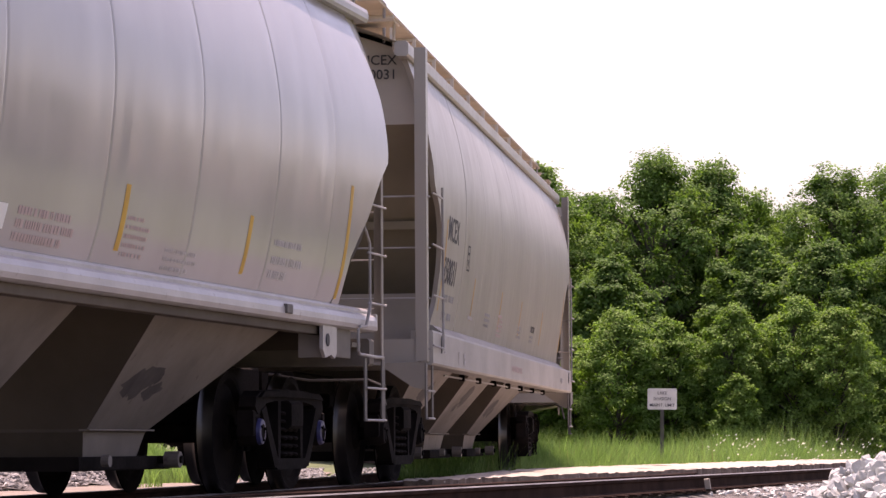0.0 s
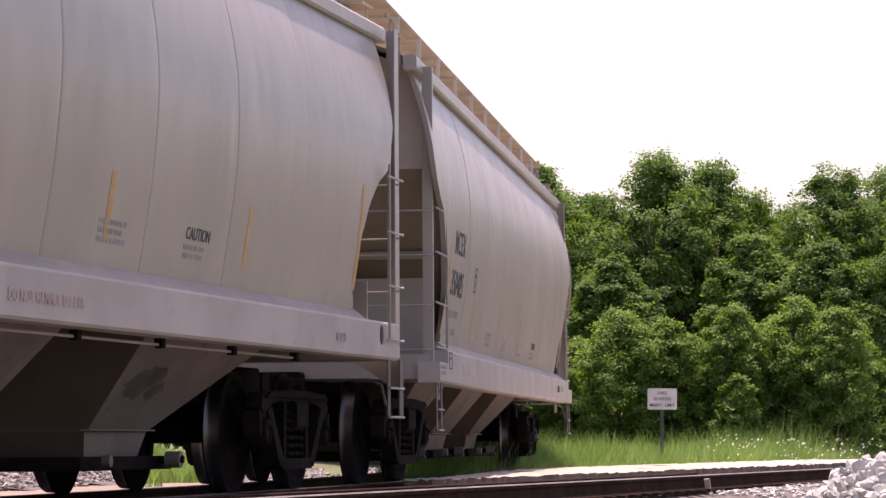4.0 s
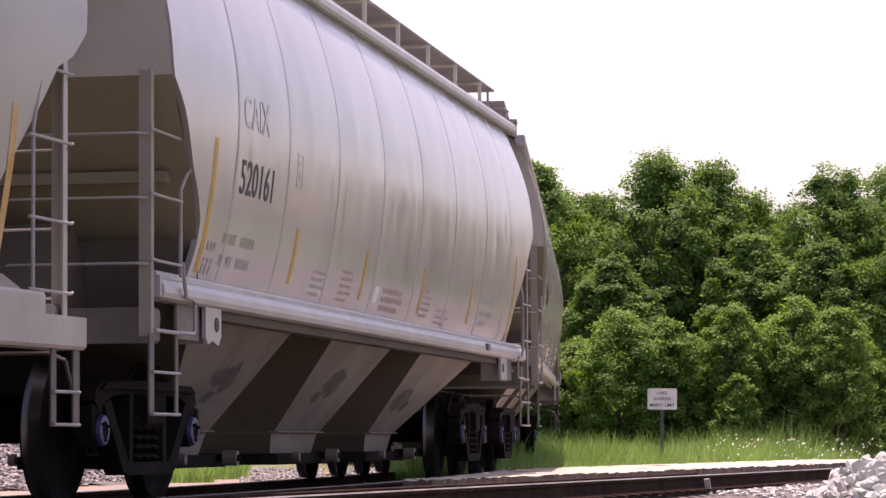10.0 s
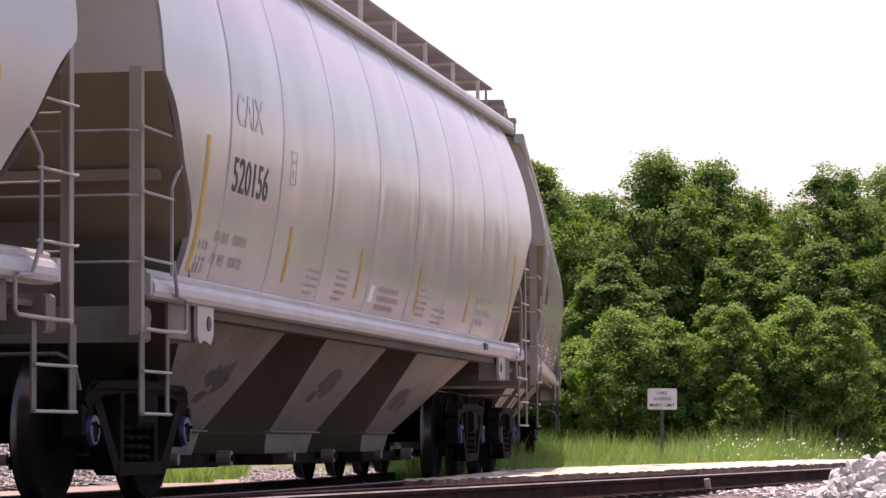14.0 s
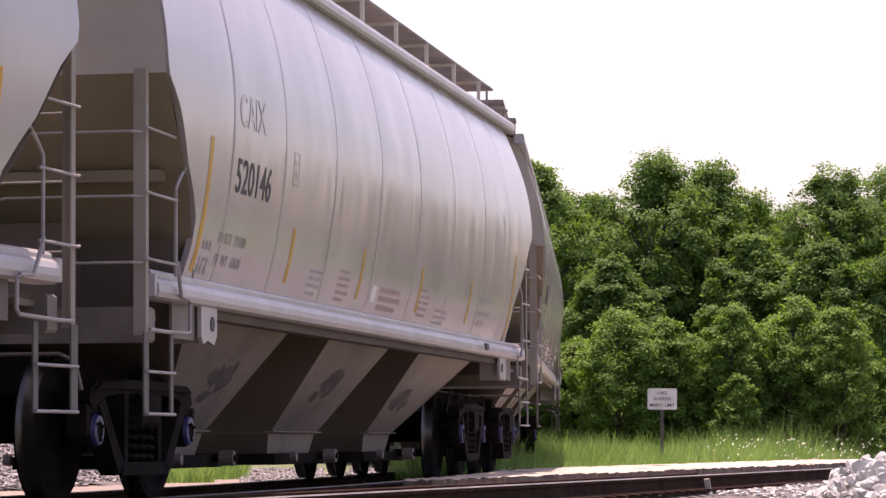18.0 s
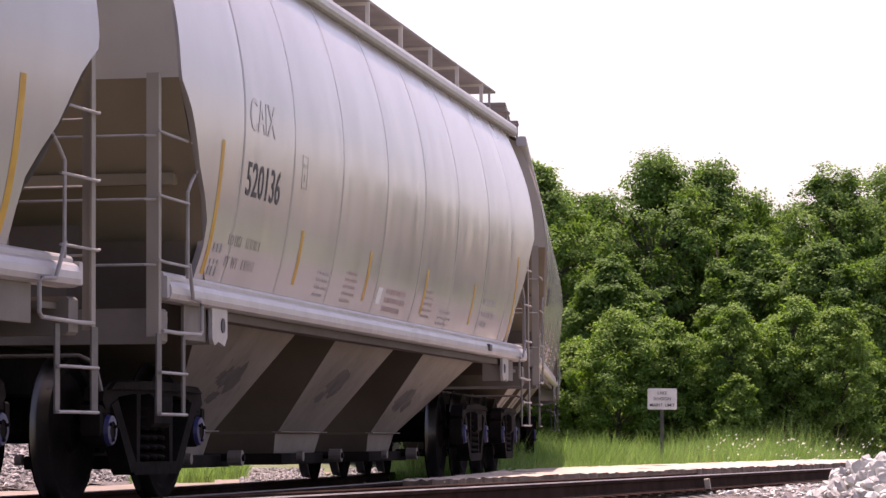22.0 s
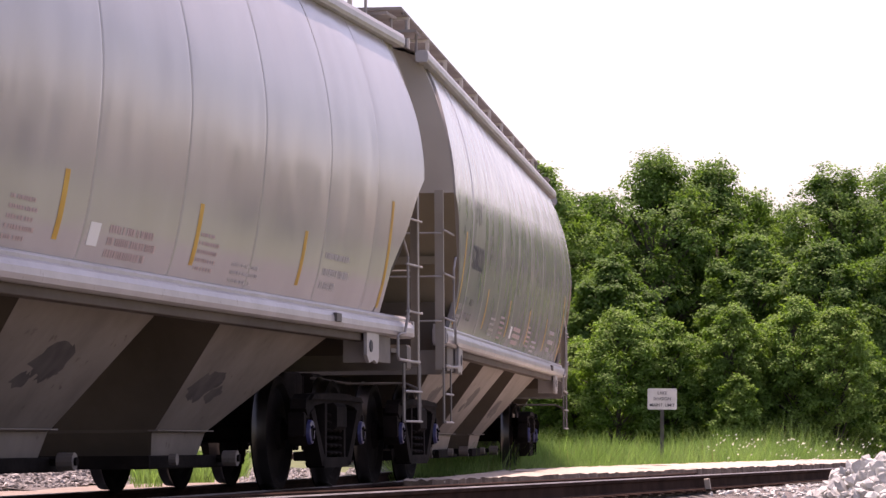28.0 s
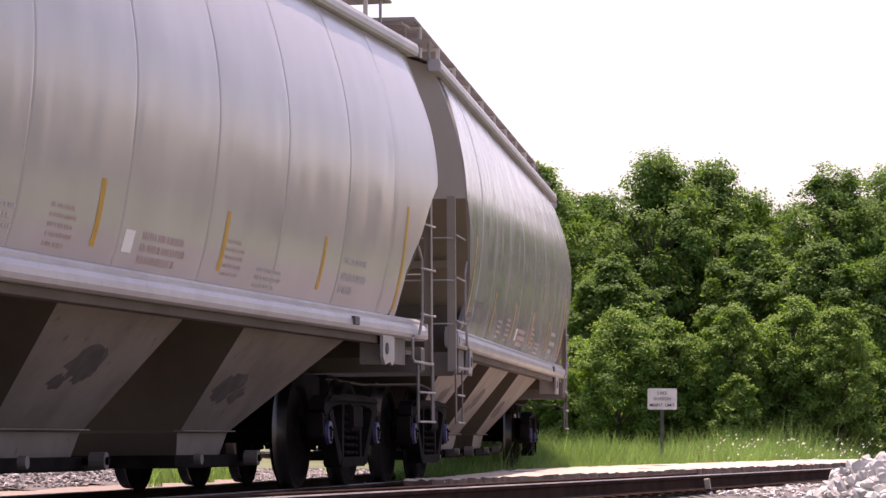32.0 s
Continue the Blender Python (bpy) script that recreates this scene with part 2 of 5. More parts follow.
def smooth_table(tab, x):
    """A soft curve through a small table (Catmull-Rom)."""
    xs = [a for a, _ in tab]
    i = max(0, min(len(xs) - 2, int(np.searchsorted(xs, x)) - 1))
    p = [tab[max(0, i - 1)], tab[i], tab[i + 1], tab[min(len(xs) - 1, i + 2)]]
    h = p[2][0] - p[1][0]
    t = min(1.0, max(0.0, (x - p[1][0]) / h))
    m1 = (p[2][1] - p[0][1]) / max(1e-6, p[2][0] - p[0][0]) * h
    m2 = (p[3][1] - p[1][1]) / max(1e-6, p[3][0] - p[1][0]) * h
    return (2 * t**3 - 3 * t**2 + 1) * p[1][1] + (t**3 - 2 * t**2 + t) * m1 + (-2 * t**3 + 3 * t**2) * p[2][1] + (t**3 - t**2) * m2


TEXTS = {}


def text_meshes(words, size, mat, align="LEFT"):
    """One thin mesh for each letter of the words, in place along the line."""
    key = (words, round(size, 3), mat.name, align)
    if key not in TEXTS:
        cu = bpy.data.curves.new("letter", "FONT")
        cu.body, cu.size, cu.align_x, cu.extrude, cu.resolution_u = words, size, align, 0.0008, 3
        cu.offset = size * 0.007
        ob = new("letter", cu)
        dg = bpy.context.evaluated_depsgraph_get()
        me = bpy.data.meshes.new_from_object(ob.evaluated_get(dg))
        bpy.data.objects.remove(ob)
        bm = bmesh.new()
        bm.from_mesh(me)
        bmesh.ops.remove_doubles(bm, verts=bm.verts, dist=1e-5)
        if size > 0.2:
            for k in range(1, 7):
                bmesh.ops.bisect_plane(bm, geom=bm.verts[:] + bm.edges[:] + bm.faces[:], plane_co=(0, 0.042 * k, 0), plane_no=(0, 1, 0))
        seen, out = set(), []
        for v in bm.verts:
            if v in seen:
                continue
            todo, isle = [v], []
            seen.add(v)
            while todo:
                q = todo.pop()
                isle.append(q)
                for e in q.link_edges:
                    w = e.other_vert(q)
                    if w not in seen:
                        seen.add(w)
                        todo.append(w)
            ix = {q: i for i, q in enumerate(isle)}
            sh = Shape()
            sh.add([tuple(q.co) for q in isle], [tuple(ix[c] for c in f.verts) for f in {f for q in isle for f in q.link_faces}])
            out.append(sh.mesh("letter", mat))
        bm.free()
        TEXTS[key] = out
    return TEXTS[key]


def write(words, size, mat, parent, at, align="LEFT"):
    for me in text_meshes(words, size, mat, align):
        part("letter", me, None, parent, at=at)


# ---- the track: a left-hand curve that runs out straight at both ends ----
S0, STEP = -170.0, 0.25


def bend(s):
    return 0.0 if s < -30 or s > 60 else 0.00638 + 0.00022 * min(s, 3.6)


def run_track():
    heads = {}
    n0 = int(S0 / STEP)
    x, y, h = -1.5, 29.7214, radians(9.775)
    fwd, back = [(x, y, h)], []
    for i in range(int(230 / STEP)):
        hm = h - bend((i + 0.5) * STEP) * STEP / 2
        x, y, h = x + math.sin(hm) * STEP, y + math.cos(hm) * STEP, h - bend((i + 0.5) * STEP) * STEP
        fwd.append((x, y, h))
    x, y, h = fwd[0]
    for i in range(-n0):
        hm = h + bend(-(i + 0.5) * STEP) * STEP / 2
        x, y, h = x - math.sin(hm) * STEP, y - math.cos(hm) * STEP, h + bend(-(i + 0.5) * STEP) * STEP
        back.append((x, y, h))
    return np.array(back[::-1] + fwd)


TRACK = run_track()
CANT = 0.498


def track_at(s):
    q = (s - S0) / STEP
    i = int(q)
    f = q - i
    return TRACK[i] * (1 - f) + TRACK[i + 1] * f


# ---- ground and track bed ----
def sheet(name, x0, x1, y0, y1, nx, ny, height, mat, kind="structure", label="", category=""):
    sh = Shape()
    vs = [(x0 + (x1 - x0) * i / nx, y0 + (y1 - y0) * j / ny) for j in range(ny + 1) for i in range(nx + 1)]
    sh.add([(x, y, height(x, y)) for x, y in vs],
           [(j * (nx + 1) + i, j * (nx + 1) + i + 1, (j + 1) * (nx + 1) + i + 1, (j + 1) * (nx + 1) + i) for j in range(ny) for i in range(nx)])
    return tagged(new(name, sh.mesh(name, mat, True)), label, category, "", kind)


ST_H, ST_X0, ST_Y0 = radians(17.5), -0.07, 24.64


def ground_height(x, y):
    """Level bed by the track, a shallow fall towards the meadow."""
    side = -(x - ST_X0) * math.cos(ST_H) + (y - ST_Y0) * math.sin(ST_H)
    q = min(1.0, max(0.0, (side - 4.0) / 4.0))
    z = -0.46 + 0.27 * q * q * (3 - 2 * q)
    if y > 40:
        z -= 0.06 * min(1.0, (y - 40) / 20)
    if y < 52:
        z -= 0.16 * min(1.0, max(0.0, (0.4 - x) / 2.0))
    return z + 0.03 * noise.noise(Vector((x * 0.13, y * 0.13, 0)))


far = Shape()
for k in range(48):
    a0, a1 = 2 * math.pi * k / 48, 2 * math.pi * (k + 1) / 48
    far.add([(130 * math.cos(a0), 30 + 130 * math.sin(a0), -0.27), (130 * math.cos(a1), 30 + 130 * math.sin(a1), -0.27),
             (2500 * math.cos(a1), 30 + 2500 * math.sin(a1), -0.6), (2500 * math.cos(a0), 30 + 2500 * math.sin(a0), -0.6)], [(0, 1, 2, 3)])
rings = [0, 4, 8, 12, 16, 20, 25, 30, 36, 42, 48, 55, 62, 70, 80, 95, 110, 130]
gv, gf = [], []
for i, r in enumerate(rings):
    for k in range(48):
        a = 2 * math.pi * k / 48
        x, y = r * math.cos(a), 30 + r * math.sin(a)
        gv.append((x, y, ground_height(x, y) if r < 130 else -0.27))
for i in range(len(rings) - 1):
    for k in range(48):
        gf.append((i * 48 + k, (i + 1) * 48 + k, (i + 1) * 48 + (k + 1) % 48, i * 48 + (k + 1) % 48))
far.add(gv, gf)
ground = tagged(new("ground", far.mesh("ground", EARTH, True)), "flat green meadow ground beside the railway", "ground", "", "structure")

bed = Shape()
bp = []
for i in range(31):
    al = -40 + i * 4.0
    bp.append([(ST_X0 + al * math.sin(ST_H) - s * math.cos(ST_H), ST_Y0 + al * math.cos(ST_H) + s * math.sin(ST_H), z) for s, z in ((-5.5, -0.47), (-1.6, -0.42), (-0.55, -0.215 if al > 9 else -0.32), (0.10, -0.185 if al > 9 else -0.20), (5.2, -0.20), (6.2, -0.30))])
bed.add([p for row in bp for p in row], [(i * 6 + k, i * 6 + k + 1, i * 6 + k + 7, i * 6 + k + 6) for i in range(30) for k in range(5)])
tagged(new("ballast_bed", bed.mesh("ballast_bed", GRAVEL)), "grey crushed stone bed under the tracks", "ballast", "", "structure")

RAILPROF = [(-0.07, -0.17), (0.07, -0.17), (0.07, -0.158), (0.012, -0.135), (0.009, -0.05), (0.034, -0.036), (0.036, -0.008), (0.026, 0.0),
            (-0.026, 0.0), (-0.036, -0.008), (-0.034, -0.036), (-0.009, -0.05), (-0.012, -0.135), (-0.07, -0.158)]


def rail_along(points):
    """A rail section swept along places with a heading; the running surface is worn bright."""
    sh = Shape()
    n = len(RAILPROF)
    vs, fs, mi = [], [], []
    for x, y, z, h in points:
        for a, b in RAILPROF:
            vs.append((x + a * math.cos(h), y - a * math.sin(h), z + b))
    for i in range(len(points) - 1):
        for k in range(n):
            fs.append((i * n + k, i * n + (k + 1) % n, (i + 1) * n + (k + 1) % n, (i + 1) * n + k))
            mi.append(1 if k in (6, 7, 8) else 0)
    fs += [tuple(range(n - 1, -1, -1)), tuple(range((len(points) - 1) * n, len(points) * n))]
    sh.add(vs, fs)
    sh.mi = mi + [0, 0]
    return sh


def track_rail(side, s0, s1):
    pts = []
    for i in range(int((s1 - s0) / 1.0) + 1):
        x, y, h = track_at(s0 + i)
        z = side * 0.75 * math.sin(radians(CANT)) - 0.04
        pts.append((x + side * 0.75 * math.cos(h), y - side * 0.75 * math.sin(h), z, h))
    return rail_along(pts)


curve_track = thing("curved_track", "rusty curved railway track carrying the freight train", "railway track")
curve_track["kind"] = "structure"
part("rail", track_rail(1, -60, 75), [RAILSIDE, RAILTOP], curve_track, "dark rusty rail with a worn bright head")
part("rail", track_rail(-1, -60, 75), [RAILSIDE, RAILTOP], curve_track)

# the straight track in front; its near rail and the guard bar inside it
ST_X, ST_Y = -0.07, 24.64


def st(along, side, z):
    """A place beside the straight rail: metres along it, metres to its far side."""
    return (ST_X + along * math.sin(ST_H) - side * math.cos(ST_H), ST_Y + along * math.cos(ST_H) + side * math.sin(ST_H), z)


straight_track = thing("straight_track", "dark rusty straight railway track in front of the train", "railway track")
straight_track["kind"] = "structure"
part("rail", rail_along([(*st(a, 0.0, 0.0), ST_H) for a in range(-16, 60, 2)]), [RAILSIDE, RAILTOP], straight_track)
guard = [(*st(a, 0.30 + (0.1 * max(0, a - 9.0) / 2.6), 0.012), ST_H) for a in (-9, -6, -3, 0, 3, 6, 9, 10, 11, 11.6)]
part("guard_rail", rail_along(guard), [RAILSIDE, RAILSIDE], straight_track, "short guard rail with a flared end")

br = Shape()
br.box(-0.03, 0.03, -0.02, 0.02, -0.10, 0.075, 0, 0.006)
part("rail_brace", br, PADMAT, straight_track, "pale wooden wedge against the rail web", at=pose(*st(10.1, -0.095, -0.115), 8, -6, -17.5))

def track_offset(x, y):
    """How far a place lies to the camera's side of the curved track's middle line."""
    s = y - 29.72
    for k in range(4):
        tx, ty, th = track_at(s)
        s += (y - ty) * math.cos(th) + (x - tx) * math.sin(th)
    return (x - tx) * math.cos(th) - (y - ty) * math.sin(th)


def side_limit(along, off):
    """How far the ground between the tracks reaches from the straight rail before the curved track's ties."""
    s = 0.0
    while s < 6.0 and track_offset(*st(along, s, 0)[:2]) > off:
        s += 0.05
    return s


# ---- crossing panels beside the rails ----
pads = tagged(new("pavement"), "dusty beige crossing surface between the rails", "crossing panel", "", "structure")


def pad_panel(a0, a1, s0, s1, z, seed):
    rnd = random.Random(seed)
    sh = Shape()
    nx, ny = 22, 5
    top = []
    for j in range(ny + 1):
        for i in range(nx + 1):
            a = a0 + (a1 - a0) * i / nx
            s = s0 + (max(s0 + 0.02, min(s1, side_limit(a, 1.18))) - s0) * j / ny
            if j in (0, ny):
                s += rnd.uniform(-0.03, 0.03)
            top.append(st(a, s, z + rnd.uniform(-0.012, 0.012)))
    sh.add(top, [(j * (nx + 1) + i, (j + 1) * (nx + 1) + i, (j + 1) * (nx + 1) + i + 1, j * (nx + 1) + i + 1) for j in range(ny) for i in range(nx)])
    edge = list(range(nx + 1)) + [j * (nx + 1) + nx for j in range(1, ny + 1)] + [ny * (nx + 1) + i for i in range(nx - 1, -1, -1)] + \
        [j * (nx + 1) for j in range(ny - 1, 0, -1)]
    rim = [top[e] for e in edge]
    low = [(p[0] + rnd.uniform(-0.03, 0.03), p[1] + rnd.uniform(-0.03, 0.03), -0.24) for p in rim]
    m = len(rim)
    sh.add(rim + low, [(i, (i + 1) % m, m + (i + 1) % m, m + i) for i in range(m)], 1)
    return sh


for i, (a0, a1) in enumerate([(4.4, 6.6), (6.62, 11.4), (11.43, 16.2), (16.24, 21.0), (21.03, 26.0), (26.02, 31.0), (31.02, 36.0)]):
    if side_limit(a0, 1.18) > 1.5:
        part("panel", pad_panel(a0, a1, 1.42, 3.4, 0.005, 40 + i), [PADMAT, PADSIDE], pads)
    if side_limit(a0, 1.18) > 3.55:
        part("panel", pad_panel(a0, a1, 3.43, 4.6, -0.035, 80 + i), [PADMAT, PADSIDE], pads)

# trodden dusty strip along the far side of the curved track
dv, df = [], []
for i in range(41):
    tx, ty, th = track_at(-14 + i)
    for k, (q, z) in enumerate(((-2.6, -0.225), (-2.9, -0.21), (-3.3, -0.21), (-4.4, -0.215), (-5.2, -0.26))):
        q += 0.12 * noise.noise(Vector((i * 0.8, k * 3.1, 5))) * (k > 0)
        dv.append((tx + q * math.cos(th), ty - q * math.sin(th), z + 0.012 * noise.noise(Vector((i * 0.7, k * 2.0, 1)))))
for i in range(40):
    for k in range(4):
        df.append((i * 5 + k, i * 5 + k + 5, i * 5 + k + 6, i * 5 + k + 1))
dust = Shape()
dust.add(dv, df)
tagged(new("dusty_verge", dust.mesh("dusty_verge", DUST, True)), "dusty beige trodden strip behind the curved track", "verge", "", "structure")


# ---- stones ----
def stone_shape(rnd, r):
    """A broken stone: the hull of a few points scattered on a squashed ball."""
    bm = bmesh.new()
    sq = (rnd.uniform(0.9, 1.3), rnd.uniform(0.75, 1.0), rnd.uniform(0.55, 0.85))
    for k in range(13):
        d = Vector((rnd.gauss(0, 1), rnd.gauss(0, 1), rnd.gauss(0, 1))).normalized() * rnd.uniform(0.85, 1.05) * r
        bm.verts.new((d.x * sq[0], d.y * sq[1], d.z * sq[2]))
    hull = bmesh.ops.convex_hull(bm, input=bm.verts)
    loose = [v for v in bm.verts if not v.link_faces]
    bmesh.ops.delete(bm, geom=loose, context="VERTS")
    bm.verts.index_update()
    vs, fs = [v.co.copy() for v in bm.verts], [tuple(v.index for v in f.verts) for f in bm.faces]
    bm.free()
    return vs, fs


STONE_KINDS = [stone_shape(random.Random(900 + k), 1.0) for k in range(24)]


def stones(name, places, label, mat=STONE):
    """A spread of loose stones as one mesh; places: x, y, z, radius."""
    rnd = random.Random(len(places))
    sh = Shape()
    for x, y, z, r in places:
        vs, fs = rnd.choice(STONE_KINDS)
        c, s = math.cos(x * 77), math.sin(x * 77)
        sh.add([((v.x * c - v.y * s) * r + x, (v.x * s + v.y * c) * r + y, v.z * r + z) for v in vs], fs)
    return tagged(new(name, sh.mesh(name, mat)), label, "gravel", "", "stuff")


def mound(x, y):
    """The heap of ballast by the near side of the straight track: a bank that rises to the right."""
    a = min(1.0, max(0.0, (x - 0.47) / 0.98))
    b = math.exp(-(((y - 9.4) / 1.6) ** 4))
    return -0.50 + 0.84 * (a * a * (3 - 2 * a)) * b


rnd = random.Random(5)
heap = thing("ballast_heap", "heap of pale grey broken limestone ballast beside the rail", "ballast")
hs = Shape()
hn = 26
hv = [(0.3 + 3.2 * i / hn, 7.2 + 4.6 * j / hn) for j in range(hn + 1) for i in range(hn + 1)]
hs.add([(x, y, mound(x, y) - 0.05) for x, y in hv], [(j * (hn + 1) + i, j * (hn + 1) + i + 1, (j + 1) * (hn + 1) + i + 1, (j + 1) * (hn + 1) + i) for j in range(hn) for i in range(hn)])
part("bed", hs, GRAVEL, heap, "packed gravel core")
STONE_MESHES = []
for k in range(14):
    sh = Shape()
    sh.add(*stone_shape(rnd, 0.05))
    STONE_MESHES.append(sh.mesh("stone", STONE))
for k in range(290):
    x = 0.82 + 0.75 * rnd.random()
    y = rnd.uniform(8.0, 10.0)
    sc = rnd.uniform(0.3, 0.68)
    ob = part("stone", rnd.choice(STONE_MESHES), None, heap)
    ob.matrix_basis = Matrix.LocRotScale((x, y, mound(x, y) + 0.02 * sc), Euler((rnd.uniform(0, 6), rnd.uniform(0, 6), rnd.uniform(0, 6))), (sc, sc, sc))
more = []
for k in range(5200):
    x, y = rnd.uniform(0.6, 2.4), rnd.uniform(7.6, 11.2)
    more.append((x, y, mound(x, y) + rnd.uniform(-0.03, 0.008), rnd.uniform(0.010, 0.028)))
ob = stones("gravel_fill", more, "")
ob.parent = heap
del ob["category"]

bedside = []
for k in range(900):
    a, s = rnd.uniform(-6, 26), rnd.uniform(0.15, 1.3)
    bedside.append((*st(a, s, -0.175 + rnd.uniform(-0.01, 0.02)), rnd.uniform(0.02, 0.04)))
for k in range(1000):
    a, s = 9.9 + 18 * rnd.random(), rnd.uniform(-1.3, -0.13)
    bedside.append((*st(a, s, -0.205 + 0.19 * min(0.0, s + 0.55) + rnd.uniform(-0.02, 0.012)), rnd.uniform(0.02, 0.048)))
stones("ballast", bedside, "scattered grey ballast between the rails")
def bank_height(x, y):
    """The bank of crushed stone on the far side of the curved track, highest to the left."""
    d = -track_offset(x, y) - 4.3
    left = min(1.0, max(0.0, (-0.085 - x / y) / 0.03))
    return -0.23 + min(1.0, max(0.0, d / 2.6)) * (0.14 + 0.62 * left * left * (3 - 2 * left)) + 0.05 * noise.noise(Vector((x * 0.9, y * 0.9, 2)))


bank = Shape()
bn, bm_ = 26, 22
bank.add([(x, y, bank_height(x, y)) for x, y in ((-13 + 13.5 * i / bn, 28 + 22 * j / bm_) for j in range(bm_ + 1) for i in range(bn + 1))],
         [(j * (bn + 1) + i, j * (bn + 1) + i + 1, (j + 1) * (bn + 1) + i + 1, (j + 1) * (bn + 1) + i) for j in range(bm_) for i in range(bn)
          if track_offset(-13 + 13.5 * (i + 1) / bn, 28 + 22 * j / bm_) < -3.9])
tagged(new("gravel_verge", bank.mesh("gravel_verge", GRAVEL, True)), "grey gravel verge behind the curved track", "gravel", "", "structure")
behind = []
for k in range(15000):
    y = rnd.uniform(30, 48)
    u = rnd.uniform(-0.165, -0.02)
    if (-0.102 < u < -0.066 or u > -0.05) and rnd.random() < 0.93:
        continue
    x = u * y
    if track_offset(x, y) > -4.35:
        continue
    behind.append((x, y, bank_height(x, y) + rnd.uniform(-0.01, 0.03), rnd.uniform(0.02, 0.055)))
for k in range(1800):
    a, s = rnd.uniform(-8, 14), rnd.uniform(1.5, 8.0)
    x, y, z = st(a, s, -0.175)
    if -1.3 < track_offset(x, y) < 1.3:
        behind.append((x, y, z + rnd.uniform(-0.02, 0.01), rnd.uniform(0.02, 0.04)))
for k in range(4200):
    tx, ty, th = track_at(rnd.uniform(6, 30))
    q = rnd.uniform(-5.3, -1.5)
    if q < -2.3 and not -0.068 < (tx + q * math.cos(th)) / (ty - q * math.sin(th)) < -0.04:
        continue
    behind.append((tx + q * math.cos(th), ty - q * math.sin(th), -0.205 + rnd.uniform(-0.015, 0.02), rnd.uniform(0.02, 0.05)))
stones("gravel_bank", behind, "bank of grey and pink crushed gravel behind the track", STONE_DULL)

# ---- ties under the straight track ----
tie_sh = Shape()
tie_sh.box(-0.11, 0.11, -1.13, 1.13, -0.09, 0.09, 0, 0.015)
tie_me = tie_sh.mesh("tie", TIE)
for k in range(40):
    part("tie", tie_me, None, straight_track, at=pose(*st(-6 + k * 0.52, 1.14, -0.268), rnd.uniform(-1, 1), rnd.uniform(-1, 1), 90 - 17.6 + rnd.uniform(-1.5, 1.5)))
plate_sh = Shape()
plate_sh.box(-0.09, 0.09, -0.17, 0.17, -0.01, 0.01, 0, 0.004)
plate_me = plate_sh.mesh("tie_plate", RAILSIDE)
for k in range(40):
    part("tie_plate", plate_me, None, straight_track, at=pose(*st(-6 + k * 0.52, 0.0, -0.171), 0, 0, 90 - 17.6))


# ---- the freight cars ----
# local axes: x along the car (away from the camera), y across (the camera's side is -y), z up from the rail
PROF_NEW = [(1.50, 1.40), (1.80, 1.49), (2.2, 1.56), (2.7, 1.605), (3.1, 1.59), (3.5, 1.52), (3.9, 1.40), (4.17, 1.28)]
EDGE_NEW = [(1.50, 7.19), (1.75, 7.17), (1.95, 7.21), (2.12, 7.38), (2.30, 7.60), (2.50, 7.77), (2.64, 7.90), (2.74, 8.04), (2.84, 8.20), (2.95, 8.22), (3.4, 8.20), (3.62, 8.12), (3.98, 7.90), (4.17, 7.84)]
PROF_OLD = [(1.30, 1.40), (1.7, 1.47), (2.1, 1.53), (2.6, 1.57), (3.0, 1.56), (3.4, 1.50), (3.7, 1.42), (4.0, 1.32)]
EDGE_OLD = [(1.30, 7.20), (1.5, 7.21), (1.77, 7.28), (2.14, 7.62), (2.45, 7.93), (2.66, 8.13), (2.70, 8.30), (2.91, 8.60), (3.1, 8.66), (4.0, 8.70)]
EDGE_TALL = [(1.42, 7.68), (1.58, 7.62), (1.73, 7.46), (2.11, 7.54), (2.44, 7.72), (2.66, 7.98), (2.71, 8.16), (2.86, 8.42), (3.03, 8.46), (3.22, 8.60), (4.15, 8.70)]


PANEL_STEPS = (0.0, 0.008, 0.022, 0.05, 0.085, 0.12, 0.16, 0.20, 0.25, 0.30, 0.36, 0.42, 0.5, 0.58, 0.64, 0.70, 0.75, 0.80, 0.84, 0.88, 0.915, 0.95, 0.978, 0.992, 1.0)
SKINS = {}


def buckles(seed, width):
    """Upright creases of one side panel, most of them close to its welds: along, height, width, half length, depth."""
    rnd = random.Random(seed * 13 + 5)
    out = []
    for k in range(9):
        along = rnd.choice((rnd.uniform(0.06, 0.22), rnd.uniform(0.78, 0.94), rnd.uniform(0.2, 0.8)))
        out.append((along * width, rnd.gauss(2.62, 0.16), rnd.uniform(0.035, 0.10), rnd.uniform(0.18, 0.42), rnd.uniform(0.0012, 0.0042) * rnd.choice((-1, -1, 1))))
    return out


